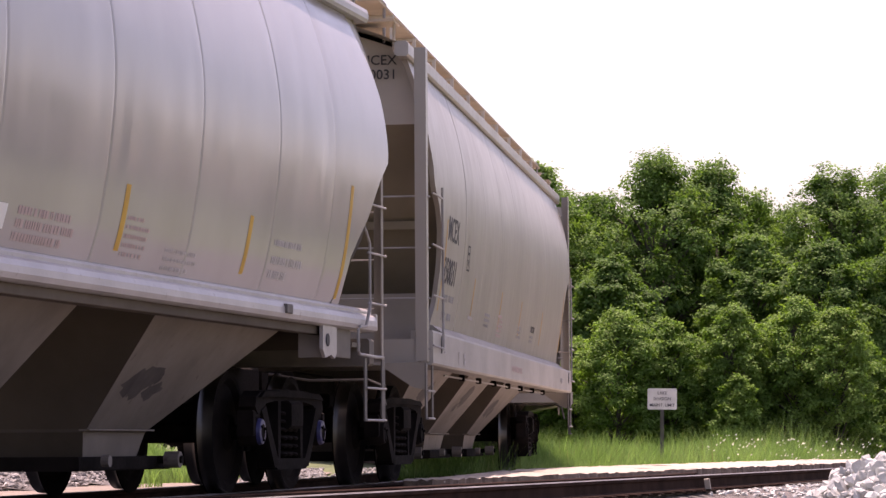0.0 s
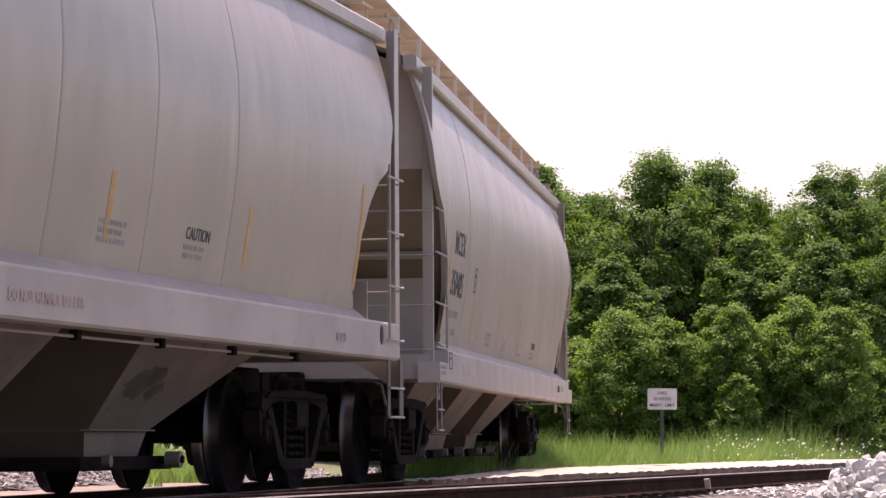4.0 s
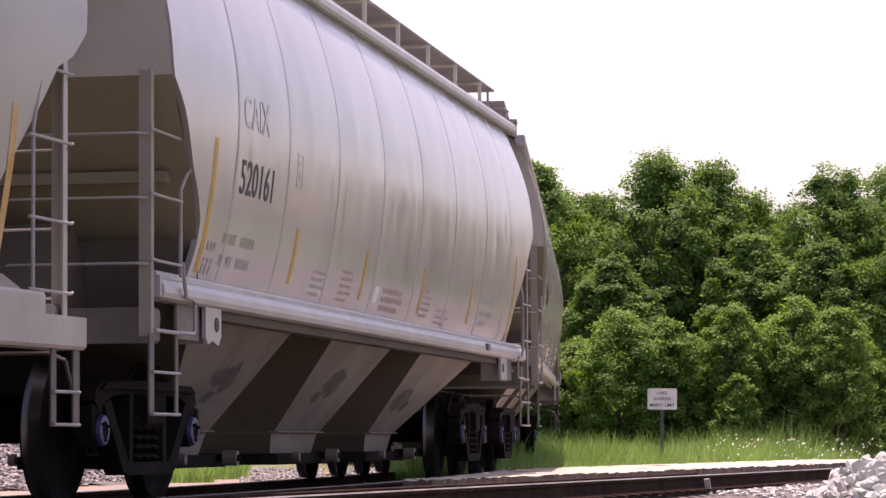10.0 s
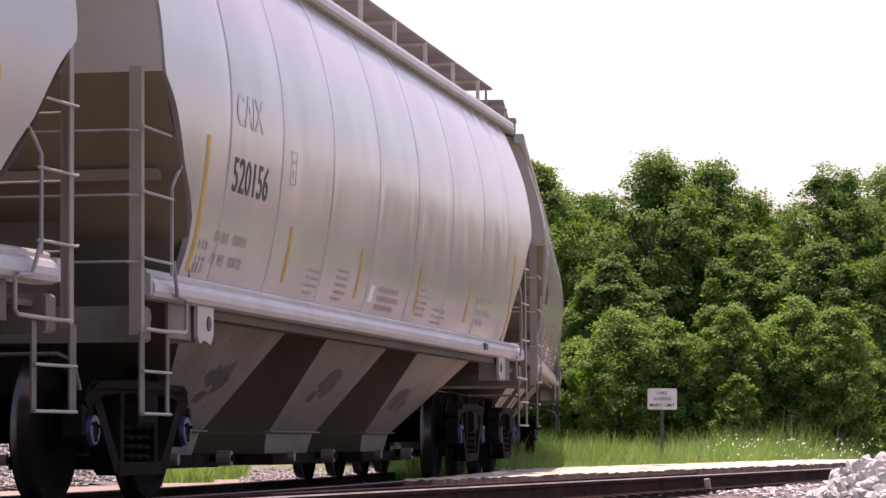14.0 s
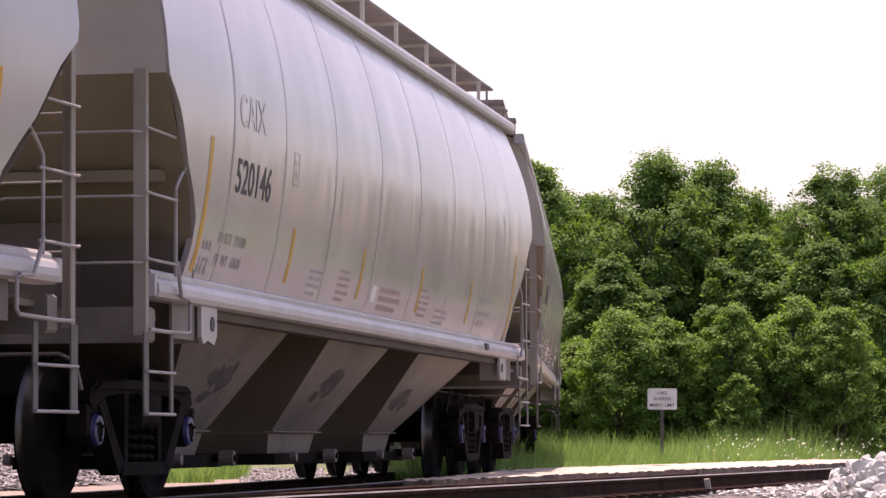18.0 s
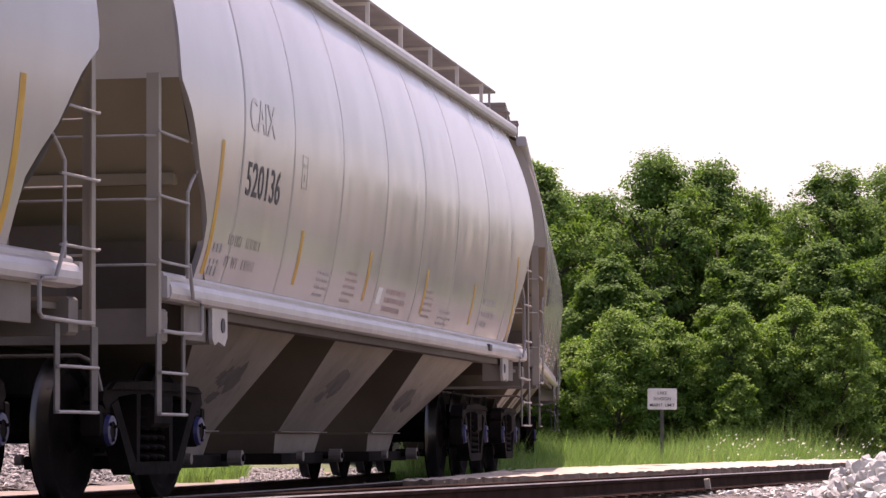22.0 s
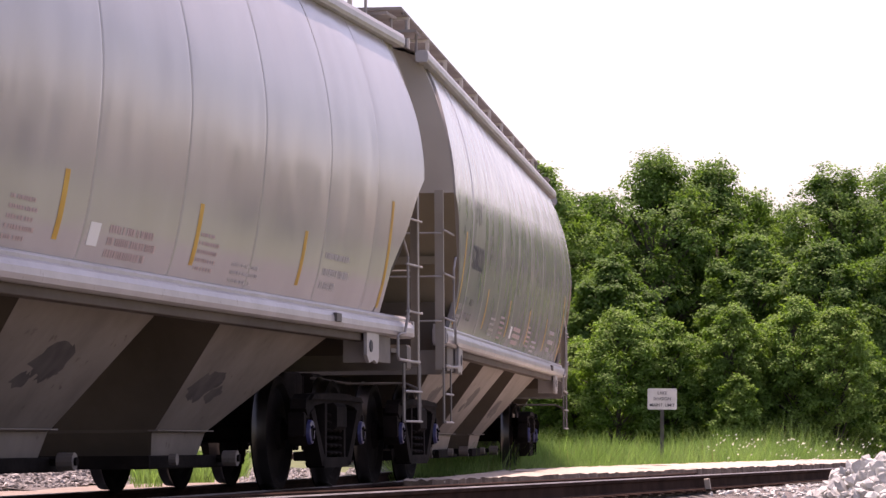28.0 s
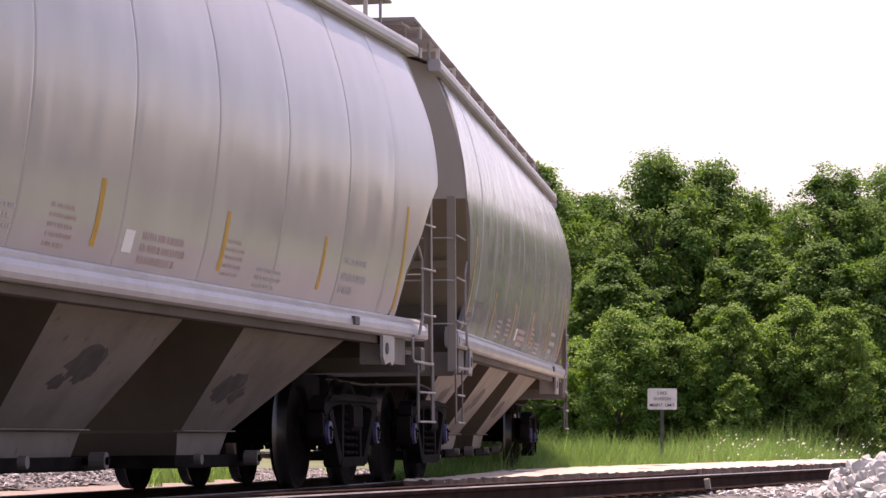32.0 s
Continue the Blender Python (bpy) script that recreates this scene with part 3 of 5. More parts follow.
def side_sheet(prof, ua, ub, sign, edge=None, nu=24, nw=30, seed=1, soft=1.0):
    """One curved side panel between two seams, pillowed and creased between its welds. edge: the outer end's outline, for end panels."""
    sh = Shape()
    w0, w1 = prof[0][0], prof[-1][0]
    vs, fs = [], []
    creases = buckles(seed, ub - ua)
    rise = w0 - 1.5
    for j in range(nw + 1):
        w = w0 + (w1 - w0) * j / nw
        v = smooth_table(prof, w)
        end = lerp_table(edge, w) if edge else None
        for i in range(nu + 1):
            t = PANEL_STEPS[i] if edge is None else i / nu
            u = ua + (ub - ua) * t if end is None else ua + (end - ua) * t
            fade = min(1.0, j / 2, (nw - j) / 2)
            pill = 0.006 * (0.0 if t < 0.001 or (edge is None and t > 0.999) else 1.0)
            dome = 0.003 * (1 - (2 * t - 1) ** 2) if edge is None else 0.0
            if edge is None:
                u += 0.012 * ((1 - t) * noise.noise(Vector((w * 1.9, seed * 5.7, 9))) + t * noise.noise(Vector((w * 1.9, (seed + 1) * 5.7, 9))))
            dent = 0.0045 * noise.noise(Vector((u * 1.5, w * 1.1, seed * 7.3))) + 0.003 * noise.noise(Vector((u * 3.5, w * 1.6, seed * 3.1 + 40)))
            win = min(1.0, 8 * t, 8 * (1 - t)) if edge is None else min(1.0, 8 * t)
            calm = 0.2 + 0.8 * min(1.0, max(0.0, (w - rise - 2.15) / 0.3)) if edge is None else 0.2
            crease = sum(d * math.exp(-((u - ua - p) / q) ** 2 - ((w - rise - h) / z) ** 2) for p, h, q, z, d in creases) if edge is None else 0.0
            pill += fade * (dome + dent * win * calm * 1.2 + crease * win * soft)
            vs.append((u, -sign * (v - 0.008 + pill), w))
    for j in range(nw):
        for i in range(nu):
            q = (j * (nu + 1) + i, j * (nu + 1) + i + 1, (j + 1) * (nu + 1) + i + 1, (j + 1) * (nu + 1) + i)
            fs.append(q if sign > 0 else q[::-1])
    sh.add(vs, fs)
    sh.rows = np.array(vs).reshape(nw + 1, nu + 1, 3)
    # thickness at the cut end, turned inwards
    if edge:
        rim = [j * (nu + 1) + nu for j in range(nw + 1)]
        iv = [(vs[r][0] - 0.01, vs[r][1] + sign * 0.05, vs[r][2]) for r in rim]
        sh.add([vs[r] for r in rim] + iv, [(j, j + 1, nw + 2 + j, nw + 1 + j) for j in range(nw)])
    return sh


def keep_skin(prof, rows, shift=0.0, mirror=False):
    """Remembers a finished panel of the camera's side, so that paint and tape can lie on it."""
    r = rows.copy()
    if mirror:
        r[:, :, 0] *= -1
        r = r[:, ::-1]
    r[:, :, 0] += shift
    SKINS.setdefault(tuple(prof), []).append(r)


def surf(prof, u, w):
    """How far the side's surface stands out from the car's middle at u, w."""
    for r in SKINS.get(tuple(prof), []):
        j = (w - r[0, 0, 2]) / (r[-1, 0, 2] - r[0, 0, 2]) * (len(r) - 1)
        if not 0 <= j <= len(r) - 1:
            continue
        a = min(int(j), len(r) - 2)
        if r[a, 0, 0] - 0.02 <= u <= r[a, -1, 0] + 0.02:
            f = j - a
            return -(1 - f) * float(np.interp(u, r[a, :, 0], r[a, :, 1])) - f * float(np.interp(u, r[a + 1, :, 0], r[a + 1, :, 1]))
    return smooth_table(prof, w)


def add_sides(car, pr, seams, edge, mat, seed, soft=1.0):
    """Both curved sides of a car, panel by panel, with the cut-back end panels."""
    for sign in (1, -1):
        for k, (a, b) in enumerate(zip(seams, seams[1:])):
            sh = side_sheet(pr, 0.0, b - a, sign, seed=seed + k, soft=soft)
            part("side_panel", sh, mat, car, smooth=True, at=pose(a, 0, 0))
            if sign > 0:
                keep_skin(pr, sh.rows, a)
        e = side_sheet(pr, seams[-1], 8.3, sign, edge, nu=14)
        part("side_panel", e, mat, car, smooth=True)
        part("side_panel", flip_x(e), mat, car, smooth=True)
        if sign > 0:
            keep_skin(pr, e.rows)
            keep_skin(pr, e.rows, 0.0, True)


def flip_x(sh):
    """The same shape at the other end of the car."""
    out = Shape()
    out.v = [(-x, y, z) for x, y, z in sh.v]
    out.f = [q[::-1] for q in sh.f]
    out.mi = list(sh.mi)
    return out


def flip_y(sh):
    out = Shape()
    out.v = [(x, -y, z) for x, y, z in sh.v]
    out.f = [q[::-1] for q in sh.f]
    out.mi = list(sh.mi)
    return out


def corners(sh):
    """A shape made for the far camera-side corner, set at all four corners."""
    return [sh, flip_x(sh), flip_y(sh), flip_x(flip_y(sh))]


def hopper_bay(t0, t1, b0, b1, w_top, v_top):
    """One discharge hopper: four sloping sheets down to a short upright throat. The sheets across the car carry a
    browner, shaded tone.
    """
    sh = Shape()
    e = 0.10
    ring = [(t0, t1, v_top, w_top), (b0 - e, b1 + e, 0.55, 0.475), (b0 - e, b1 + e, 0.52, 0.45), (b0, b1, 0.48, 0.26)]
    vs, fs, mi = [], [], []
    for u0, u1, hv_, w in ring:
        vs += [(u0, -hv_, w), (u1, -hv_, w), (u1, hv_, w), (u0, hv_, w)]
    for r in range(len(ring) - 1):
        for k in range(4):
            fs.append((r * 4 + k, (r + 1) * 4 + k, (r + 1) * 4 + (k + 1) % 4, r * 4 + (k + 1) % 4))
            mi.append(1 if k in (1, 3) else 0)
    fs.append((12, 15, 14, 13))
    sh.add(vs, fs)
    sh.mi = mi + [1]
    return sh


def hopper_ridge(ua, ub, w, v):
    """The sheets that rise between two hoppers into the body."""
    sh = Shape()
    m = (ua + ub) / 2
    return sh.add([(ua, -v, w), (ua, v, w), (m, v, w + 0.95), (m, -v, w + 0.95), (ub, -v, w), (ub, v, w)], [(0, 1, 2, 3), (3, 2, 5, 4)])


BAYS = ((-6.3, -2.95, -4.6, -3.4), (-1.4, 1.4, -0.85, 0.85), (2.95, 6.3, 3.4, 4.6))


def add_bays(car, w, v, mat=None):
    for t0, t1, b0, b1 in BAYS:
        part("hopper_bay", hopper_bay(t0, t1, b0, b1, w, v), [mat or HOPPER, SHADED_SHEET], car, "grimy discharge hopper toned down for shade")
        rs = random.Random(int(b0 * 10))
        for s in (-1, 1):
            for big in (0.34, 0.2, 0.16, 0.1):
                gs = Shape()
                cu_, cw, m = (b0 + b1) / 2 - 0.1 + rs.uniform(-0.3, 0.3) * (0.4 / (big + 0.2)), 0.84 + rs.uniform(-0.1, 0.1), 20
                pts = []
                for q in range(m):
                    an = 2 * math.pi * q / m
                    du = big * math.cos(an) * rs.uniform(0.6, 1.2)
                    ww = cw + big * 0.36 * math.sin(an) * rs.uniform(0.5, 1.3) + du * 0.1
                    pts.append((cu_ + du, -s * (0.55 + (v - 0.55) * (ww - 0.475) / (w - 0.475) + 0.0018 + 0.003 * big), ww))
                gs.add(pts, [tuple(range(m))])
                part("grease_stain", gs, STAIN, car)
        tr = Shape()
        for s in (-1, 1):
            tr.box(b0 - 0.14, b1 + 0.14, min(s * 0.5, s * 0.585), max(s * 0.5, s * 0.585), 0.461, 0.473, 0, 0.003)
        part("bay_flange", tr, HOPPER, car)
    for ua, ub in ((-2.95, -1.4), (1.4, 2.95)):
        part("bay_ridge", hopper_ridge(ua, ub, w, v), SHADED_SHEET, car)


def sideframe():
    """A cast truck frame: an arched top bar, two slanting arms, the spring seat, two columns and the bearing jaws."""
    sh = Shape()
    y0, y1 = 0.92, 1.06
    top = [(-0.93, 0.60), (-1.0, 0.66), (-0.97, 0.74), (-0.86, 0.79), (-0.6, 0.795), (-0.35, 0.81), (0.35, 0.81), (0.6, 0.795), (0.86, 0.79), (0.97, 0.74), (1.0, 0.66), (0.93, 0.60),
           (0.80, 0.62), (0.70, 0.69), (0.42, 0.715), (-0.42, 0.715), (-0.70, 0.69), (-0.80, 0.62)]
    sh.prism(top, y0, y1, "y")
    sh.prism([(x * 0.95, z - 0.004) for x, z in top[2:10]] + [(0.6, 0.745), (-0.6, 0.745)], y1, y1 + 0.03, "y")
    for s in (-1, 1):
        sh.prism([(s * 0.86, 0.63), (s * 0.74, 0.67), (s * 0.66, 0.56), (s * 0.52, 0.38), (s * 0.40, 0.235), (s * 0.42, 0.16), (s * 0.50, 0.165), (s * 0.60, 0.30), (s * 0.72, 0.47)], y0 + 0.01, y1 + 0.012, "y")
        sh.prism([(s * 0.36, 0.215), (s * 0.30, 0.215), (s * 0.28, 0.72), (s * 0.36, 0.72)], y0, y1, "y")
        sh.box(s * 1.02 - 0.03, s * 1.02 + 0.03, y0, y1, 0.42, 0.63, 0, 0.012)
        sh.box(s * 0.89 - 0.12, s * 0.89 + 0.12, y0 + 0.01, y1 - 0.01, 0.565, 0.63, 0, 0.015)
    sh.prism([(-0.48, 0.185), (-0.42, 0.145), (0.42, 0.145), (0.48, 0.185), (0.40, 0.235), (-0.40, 0.235)], y0 - 0.01, y1 + 0.012, "y")
    return sh


def spring_nest():
    sh = Shape()
    for k in range(3):
        cx = (-0.18, 0.0, 0.18)[k]
        pts = [(cx + 0.075 * math.cos(a), 0.99 + 0.075 * math.sin(a), 0.25 + 0.022 * a / 3.14159 * 1.55) for a in [i * math.pi / 4 for i in range(0, 49)]]
        sh.tube(pts, 0.016, 5)
    return sh


def wheelset():
    sh = Shape()
    prof = [(0.08, 0.62), (0.12, 0.64), (0.15, 0.66), (0.36, 0.70), (0.40, 0.665), (0.482, 0.668), (0.486, 0.682), (0.462, 0.702), (0.457, 0.72), (0.452, 0.80),
            (0.40, 0.805), (0.36, 0.765), (0.16, 0.79), (0.13, 0.83), (0.085, 0.835), (0.07, 0.84)]
    prof = [(q * 1.085 if q > 0.3 else q, h) for q, h in prof]
    mis = [0, 0, 0, 0, 0, 0, 1, 1, 1, 0, 0, 0, 0, 0, 0]
    sh.lathe(prof, 40, 0, "y", mis=mis)
    sh.lathe([(r, -h) for r, h in prof][::-1], 40, 0, "y", mis=mis[::-1])
    sh.lathe([(0.0, -0.95), (0.065, -0.95), (0.065, -0.7), (0.085, -0.6), (0.085, 0.6), (0.065, 0.7), (0.065, 0.95), (0.0, 0.95)], 14)
    return sh


def bearing_cap():
    sh = Shape()
    sh.lathe([(0.0, 0.90), (0.12, 0.90), (0.12, 1.04), (0.11, 1.06), (0.107, 1.075), (0.10, 1.09), (0.062, 1.094), (0.056, 1.084), (0.0, 1.084)], 22, mis=[1, 1, 1, 0, 0, 0, 1, 1])
    for k in range(3):
        a = 0.4 + k * 2 * math.pi / 3
        sh.lathe([(0.0, 1.085), (0.013, 1.085), (0.013, 1.108), (0.0, 1.108)], 6, 1, at=(0.068 * math.cos(a), 0, 0.068 * math.sin(a)))
    return sh


TRUCK_MESH = {}


def add_truck(car, u, cap_mat):
    """A two-axle truck: two cast sideframes, springs, bolster, two turning wheelsets, four bearing caps."""
    if not TRUCK_MESH:
        b = Shape()
        b.box(-0.2, 0.2, -1.12, 1.12, 0.48, 0.72, 0, 0.03)
        b.box(-0.13, 0.13, -0.35, 0.35, 0.72, 0.86, 0, 0.02)
        for s in (-1, 1):
            b.tube([(s * 0.42, -0.7, 0.42), (s * 0.42, 0.7, 0.42)], 0.05, 8)
            b.box(s * 0.40 - 0.06, s * 0.40 + 0.06, -0.80, -0.66, 0.30, 0.56, 0, 0.01)
            b.box(s * 0.40 - 0.06, s * 0.40 + 0.06, 0.66, 0.80, 0.30, 0.56, 0, 0.01)
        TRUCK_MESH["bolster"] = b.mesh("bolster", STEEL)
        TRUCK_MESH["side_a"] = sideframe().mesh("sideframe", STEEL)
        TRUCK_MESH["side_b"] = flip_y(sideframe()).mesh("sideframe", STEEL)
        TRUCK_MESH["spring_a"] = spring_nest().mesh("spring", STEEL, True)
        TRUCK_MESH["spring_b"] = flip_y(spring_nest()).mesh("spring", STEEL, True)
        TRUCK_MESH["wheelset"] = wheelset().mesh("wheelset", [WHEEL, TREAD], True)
    capk = cap_mat.name
    if capk not in TRUCK_MESH:
        TRUCK_MESH[capk] = bearing_cap().mesh("bearing_cap", [cap_mat, STEEL], True)
        TRUCK_MESH[capk + "b"] = flip_y(bearing_cap()).mesh("bearing_cap", [cap_mat, STEEL], True)
    tr = part("truck", TRUCK_MESH["bolster"], None, car, "black cast-steel two-axle truck", at=pose(u, 0, 0))
    for k in ("side_a", "side_b"):
        part("sideframe", TRUCK_MESH[k], None, tr, at=Matrix.Diagonal((1.16, 1, 1, 1)))
    for k in ("spring_a", "spring_b"):
        part("spring", TRUCK_MESH[k], None, tr)
    for s in (-1.035, 1.035):
        part("wheelset", TRUCK_MESH["wheelset"], None, tr, at=pose(s, 0, 0.457))
        part("bearing_cap", TRUCK_MESH[capk], None, tr, at=pose(s, 0, 0.457))
        part("bearing_cap", TRUCK_MESH[capk + "b"], None, tr, at=pose(s, 0, 0.457))


def strip(prof, u, w0, w1, half=0.032, off=0.0024):
    """A tape strip that follows the side's curve."""
    sh = Shape()
    n = 26
    vs = []
    for j in range(n + 1):
        w = w0 + (w1 - w0) * j / n
        for q in (-half, 0.0, half):
            vs.append((u + q, -(surf(prof, u + q, w) + off), w))
    return sh.add(vs, [(3 * j + k, 3 * j + k + 1, 3 * j + k + 4, 3 * j + k + 3) for j in range(n) for k in (0, 1)])


def laid(sh, prof, u, w, off=0.002):
    """A flat sign drawn in x and y, laid on the curved side with its corner at u, w."""
    out = Shape()
    out.add([(u + x, -(surf(prof, u + x, w + y) + off + z), w + y) for x, y, z in sh.v], sh.f)
    return out


def bars(rows, mat_w, h=0.035, gap=0.03, seed=1):
    """Unreadable small print as rows of short bars; rows: length of each row in metres."""
    rnd = random.Random(seed)
    sh = Shape()
    for i, length in enumerate(rows):
        x = 0.0
        z = -i * (h + gap)
        while x < length - 0.02:
            q = min(length - x, rnd.uniform(0.018, 0.05))
            sh.box(x, x + q, z - h, z, 0.0, 0.0012)
            x += q + rnd.choice((0.01, 0.01, 0.012, 0.035))
    return sh


def end_gear(car, kind):
    """Couplers, draft boxes, hoses and cut levers at both ends."""
    L = 8.5
    sh = Shape()
    sh.box(6.2, L + 0.25, -0.24, 0.24, 0.70, 1.05, 0, 0.02)
    for s in (sh, flip_x(sh)):
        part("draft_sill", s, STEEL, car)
    c = Shape()
    c.box(L + 0.2, L + 0.62, -0.09, 0.09, 0.76, 0.98, 0, 0.03)
    c.prism([(L + 0.58, -0.17), (L + 0.92, -0.14), (L + 0.94, 0.02), (L + 0.82, 0.02), (L + 0.80, 0.17), (L + 0.58, 0.19)], 0.72, 1.02, "z")
    for s in (c, flip_x(flip_y(c))):
        part("coupler", s, STEEL, car)
    h = Shape()
    h.tube([(L + 0.2, -0.35, 0.72), (L + 0.45, -0.36, 0.45), (L + 0.72, -0.30, 0.38), (L + 0.98, -0.2, 0.5)], 0.028, 7)
    for s in (h, flip_x(flip_y(h))):
        part("air_hose", s, RUBBER, car)
    lv = Shape()
    lv.tube([(L + 0.12, -1.42, 0.88), (L + 0.14, -1.30, 0.93), (L + 0.14, -0.75, 0.93), (L + 0.2, -0.35, 0.99)], 0.014, 6)
    lv.tube([(L + 0.12, -1.42, 0.88), (L + 0.13, -1.46, 0.70)], 0.014, 6)
    for s in (lv, flip_x(flip_y(lv))):
        part("cut_lever", s, STRAP, car)


def ladder(car, u_out, inner, v, rungs, mat):
    """A corner ladder on each corner: rungs from the corner post to a bent inner stile, and rungs across the end. inner: (u, w) along the inner stile."""
    st_ = Shape()
    st_.tube([(u, -v - 0.035, w) for u, w in inner], 0.0125, 7)
    ins = [lerp_table([(w, u) for u, w in inner], w) for w in rungs]
    shapes = [st_]
    for w, u in zip(rungs, ins):
        rg = Shape()
        rg.tube([(u_out + 0.06, -v - 0.01, w + 0.012), (u_out - 0.03, -v - 0.035, w), (u, -v - 0.04, w), (u - 0.05, -v - 0.03, w)], 0.0105, 7)
        shapes.append(rg)
    er = Shape()
    er.tube([(u_out + 0.03, -v + 0.02, 0), (u_out + 0.09, -v + 0.08, 0), (u_out + 0.09, -0.55, 0), (u_out + 0.02, -0.5, 0)], 0.010, 6)
    for q in range(4):
        lad = part("ladder", corners(shapes[0])[q], mat, car, smooth=True)
        ee = corners(er)[q].mesh("end_rung", mat, True)
        for rg, w in zip(shapes[1:], rungs):
            part("rung", corners(rg)[q], mat, lad, smooth=True)
            part("end_rung", ee, None, lad, at=pose(0, 0, w - 0.02))


def stirrup(car, u_out, u_in, v, top, steps, wide=0.11, narrow=0.075):
    """The hanging step below each corner: a wide outer strap, a narrower inner one and two round treads."""
    sp = Shape()
    low = steps[0] - 0.012
    sp.prism([(u_out - wide, low), (u_out - 0.01, low), (u_out, low + 0.02), (u_out, top), (u_out - wide, top)], -v - 0.012, -v, "y")
    si = Shape()
    si.prism([(u_in, low), (u_in + narrow, low), (u_in + narrow, top), (u_in, top)], -v - 0.012, -v, "y")
    tr = []
    for w in steps:
        t = Shape()
        t.tube([(u_in + 0.01, -v - 0.025, w), (u_out - 0.03, -v - 0.025, w)], 0.011, 7)
        tr.append(t)
    for q in range(4):
        stp = part("stirrup_step", corners(sp)[q], STRAP, car)
        part("inner_strap", corners(si)[q], STRAP, stp)
        for t in tr:
            part("step_tread", corners(t)[q], BARS, stp, smooth=True)


def roof_gear(car, prof, uend, mat_board, mat_post, lift=0.0):
    """Curved roof sheet, hatch trough along the middle, side running boards on posts, end platforms."""
    ve, we = prof[-1][1], prof[-1][0]
    sh = Shape()
    n = 14
    pts = []
    for k in range(n + 1):
        a = -1 + 2 * k / n
        pts.append((a * ve, we + 0.05 + 0.30 * (1 - abs(a) ** 2.2)))
    vs = [(-uend, y, z) for y, z in pts] + [(uend, y, z) for y, z in pts]
    sh.add(vs, [(k, n + 1 + k, n + 2 + k, k + 1) for k in range(n)])
    part("roof", sh, mat_post, car, smooth=True)
    tr = Shape()
    tr.box(-uend + 0.9, uend - 0.9, -0.36, 0.36, we + 0.28, we + 0.42, 0, 0.03)
    part("hatch_trough", tr, mat_board, car)
    for k in range(9):
        lk = Shape()
        u = -uend + 1.9 + k * (2 * uend - 3.8) / 8
        lk.box(u - 0.03, u + 0.03, -0.40, 0.40, we + 0.42, we + 0.46, 0, 0.01)
        part("hatch_clamp", lk, BARS, car)
    for s in (-1, 1):
        bd = Shape()
        bd.box(-uend + 0.02, uend - 0.02, min(s * 0.52, s * 1.10), max(s * 0.52, s * 1.10), we + lift + 0.45, we + lift + 0.48, 0, 0.006)
        part("running_board", bd, mat_board, car)
        po = Shape()
        po.box(-0.014, 0.014, s * 1.09 - 0.02, s * 1.09 + 0.02, we + 0.12, we + lift + 0.45, 0, 0.004)
        po.box(-0.02, 0.02, min(s * 0.50, s * 1.09), max(s * 0.50, s * 1.09), we + lift + 0.42, we + lift + 0.449, 0, 0.004)
        me = po.mesh("bracket", WALKPOST)
        for k in range(10):
            part("bracket", me, None, car, "pale walkway bracket" if k == 0 else "", at=pose(-7.9 + 1.70 * k, 0, 0))
    ep = Shape()
    ep.box(uend - 0.30, uend + 0.12, -1.26, 1.26, we + 0.25, we + 0.28, 0, 0.005)
    for q in (-1.24, -0.7, 0.7, 1.24):
        ep.tube([(uend - 0.05, q, we - 0.02), (uend - 0.05, q, we + 0.26)], 0.015, 6)
    for s in (ep, flip_x(ep)):
        part("end_platform", s, mat_board, car)
    gr = Shape()
    gr.tube([(uend - 0.45, -1.09, we + 0.12), (uend - 0.45, -1.09, we + 0.46)], 0.015, 6)
    gr.tube([(uend - 0.62, -1.08, we + 0.48), (uend - 0.6, -1.08, we + 0.52), (uend - 0.25, -1.08, we + 0.52), (uend - 0.23, -1.08, we + 0.48)], 0.013, 6)
    for s in corners(gr):
        part("roof_grab", s, BARS, car, smooth=True)


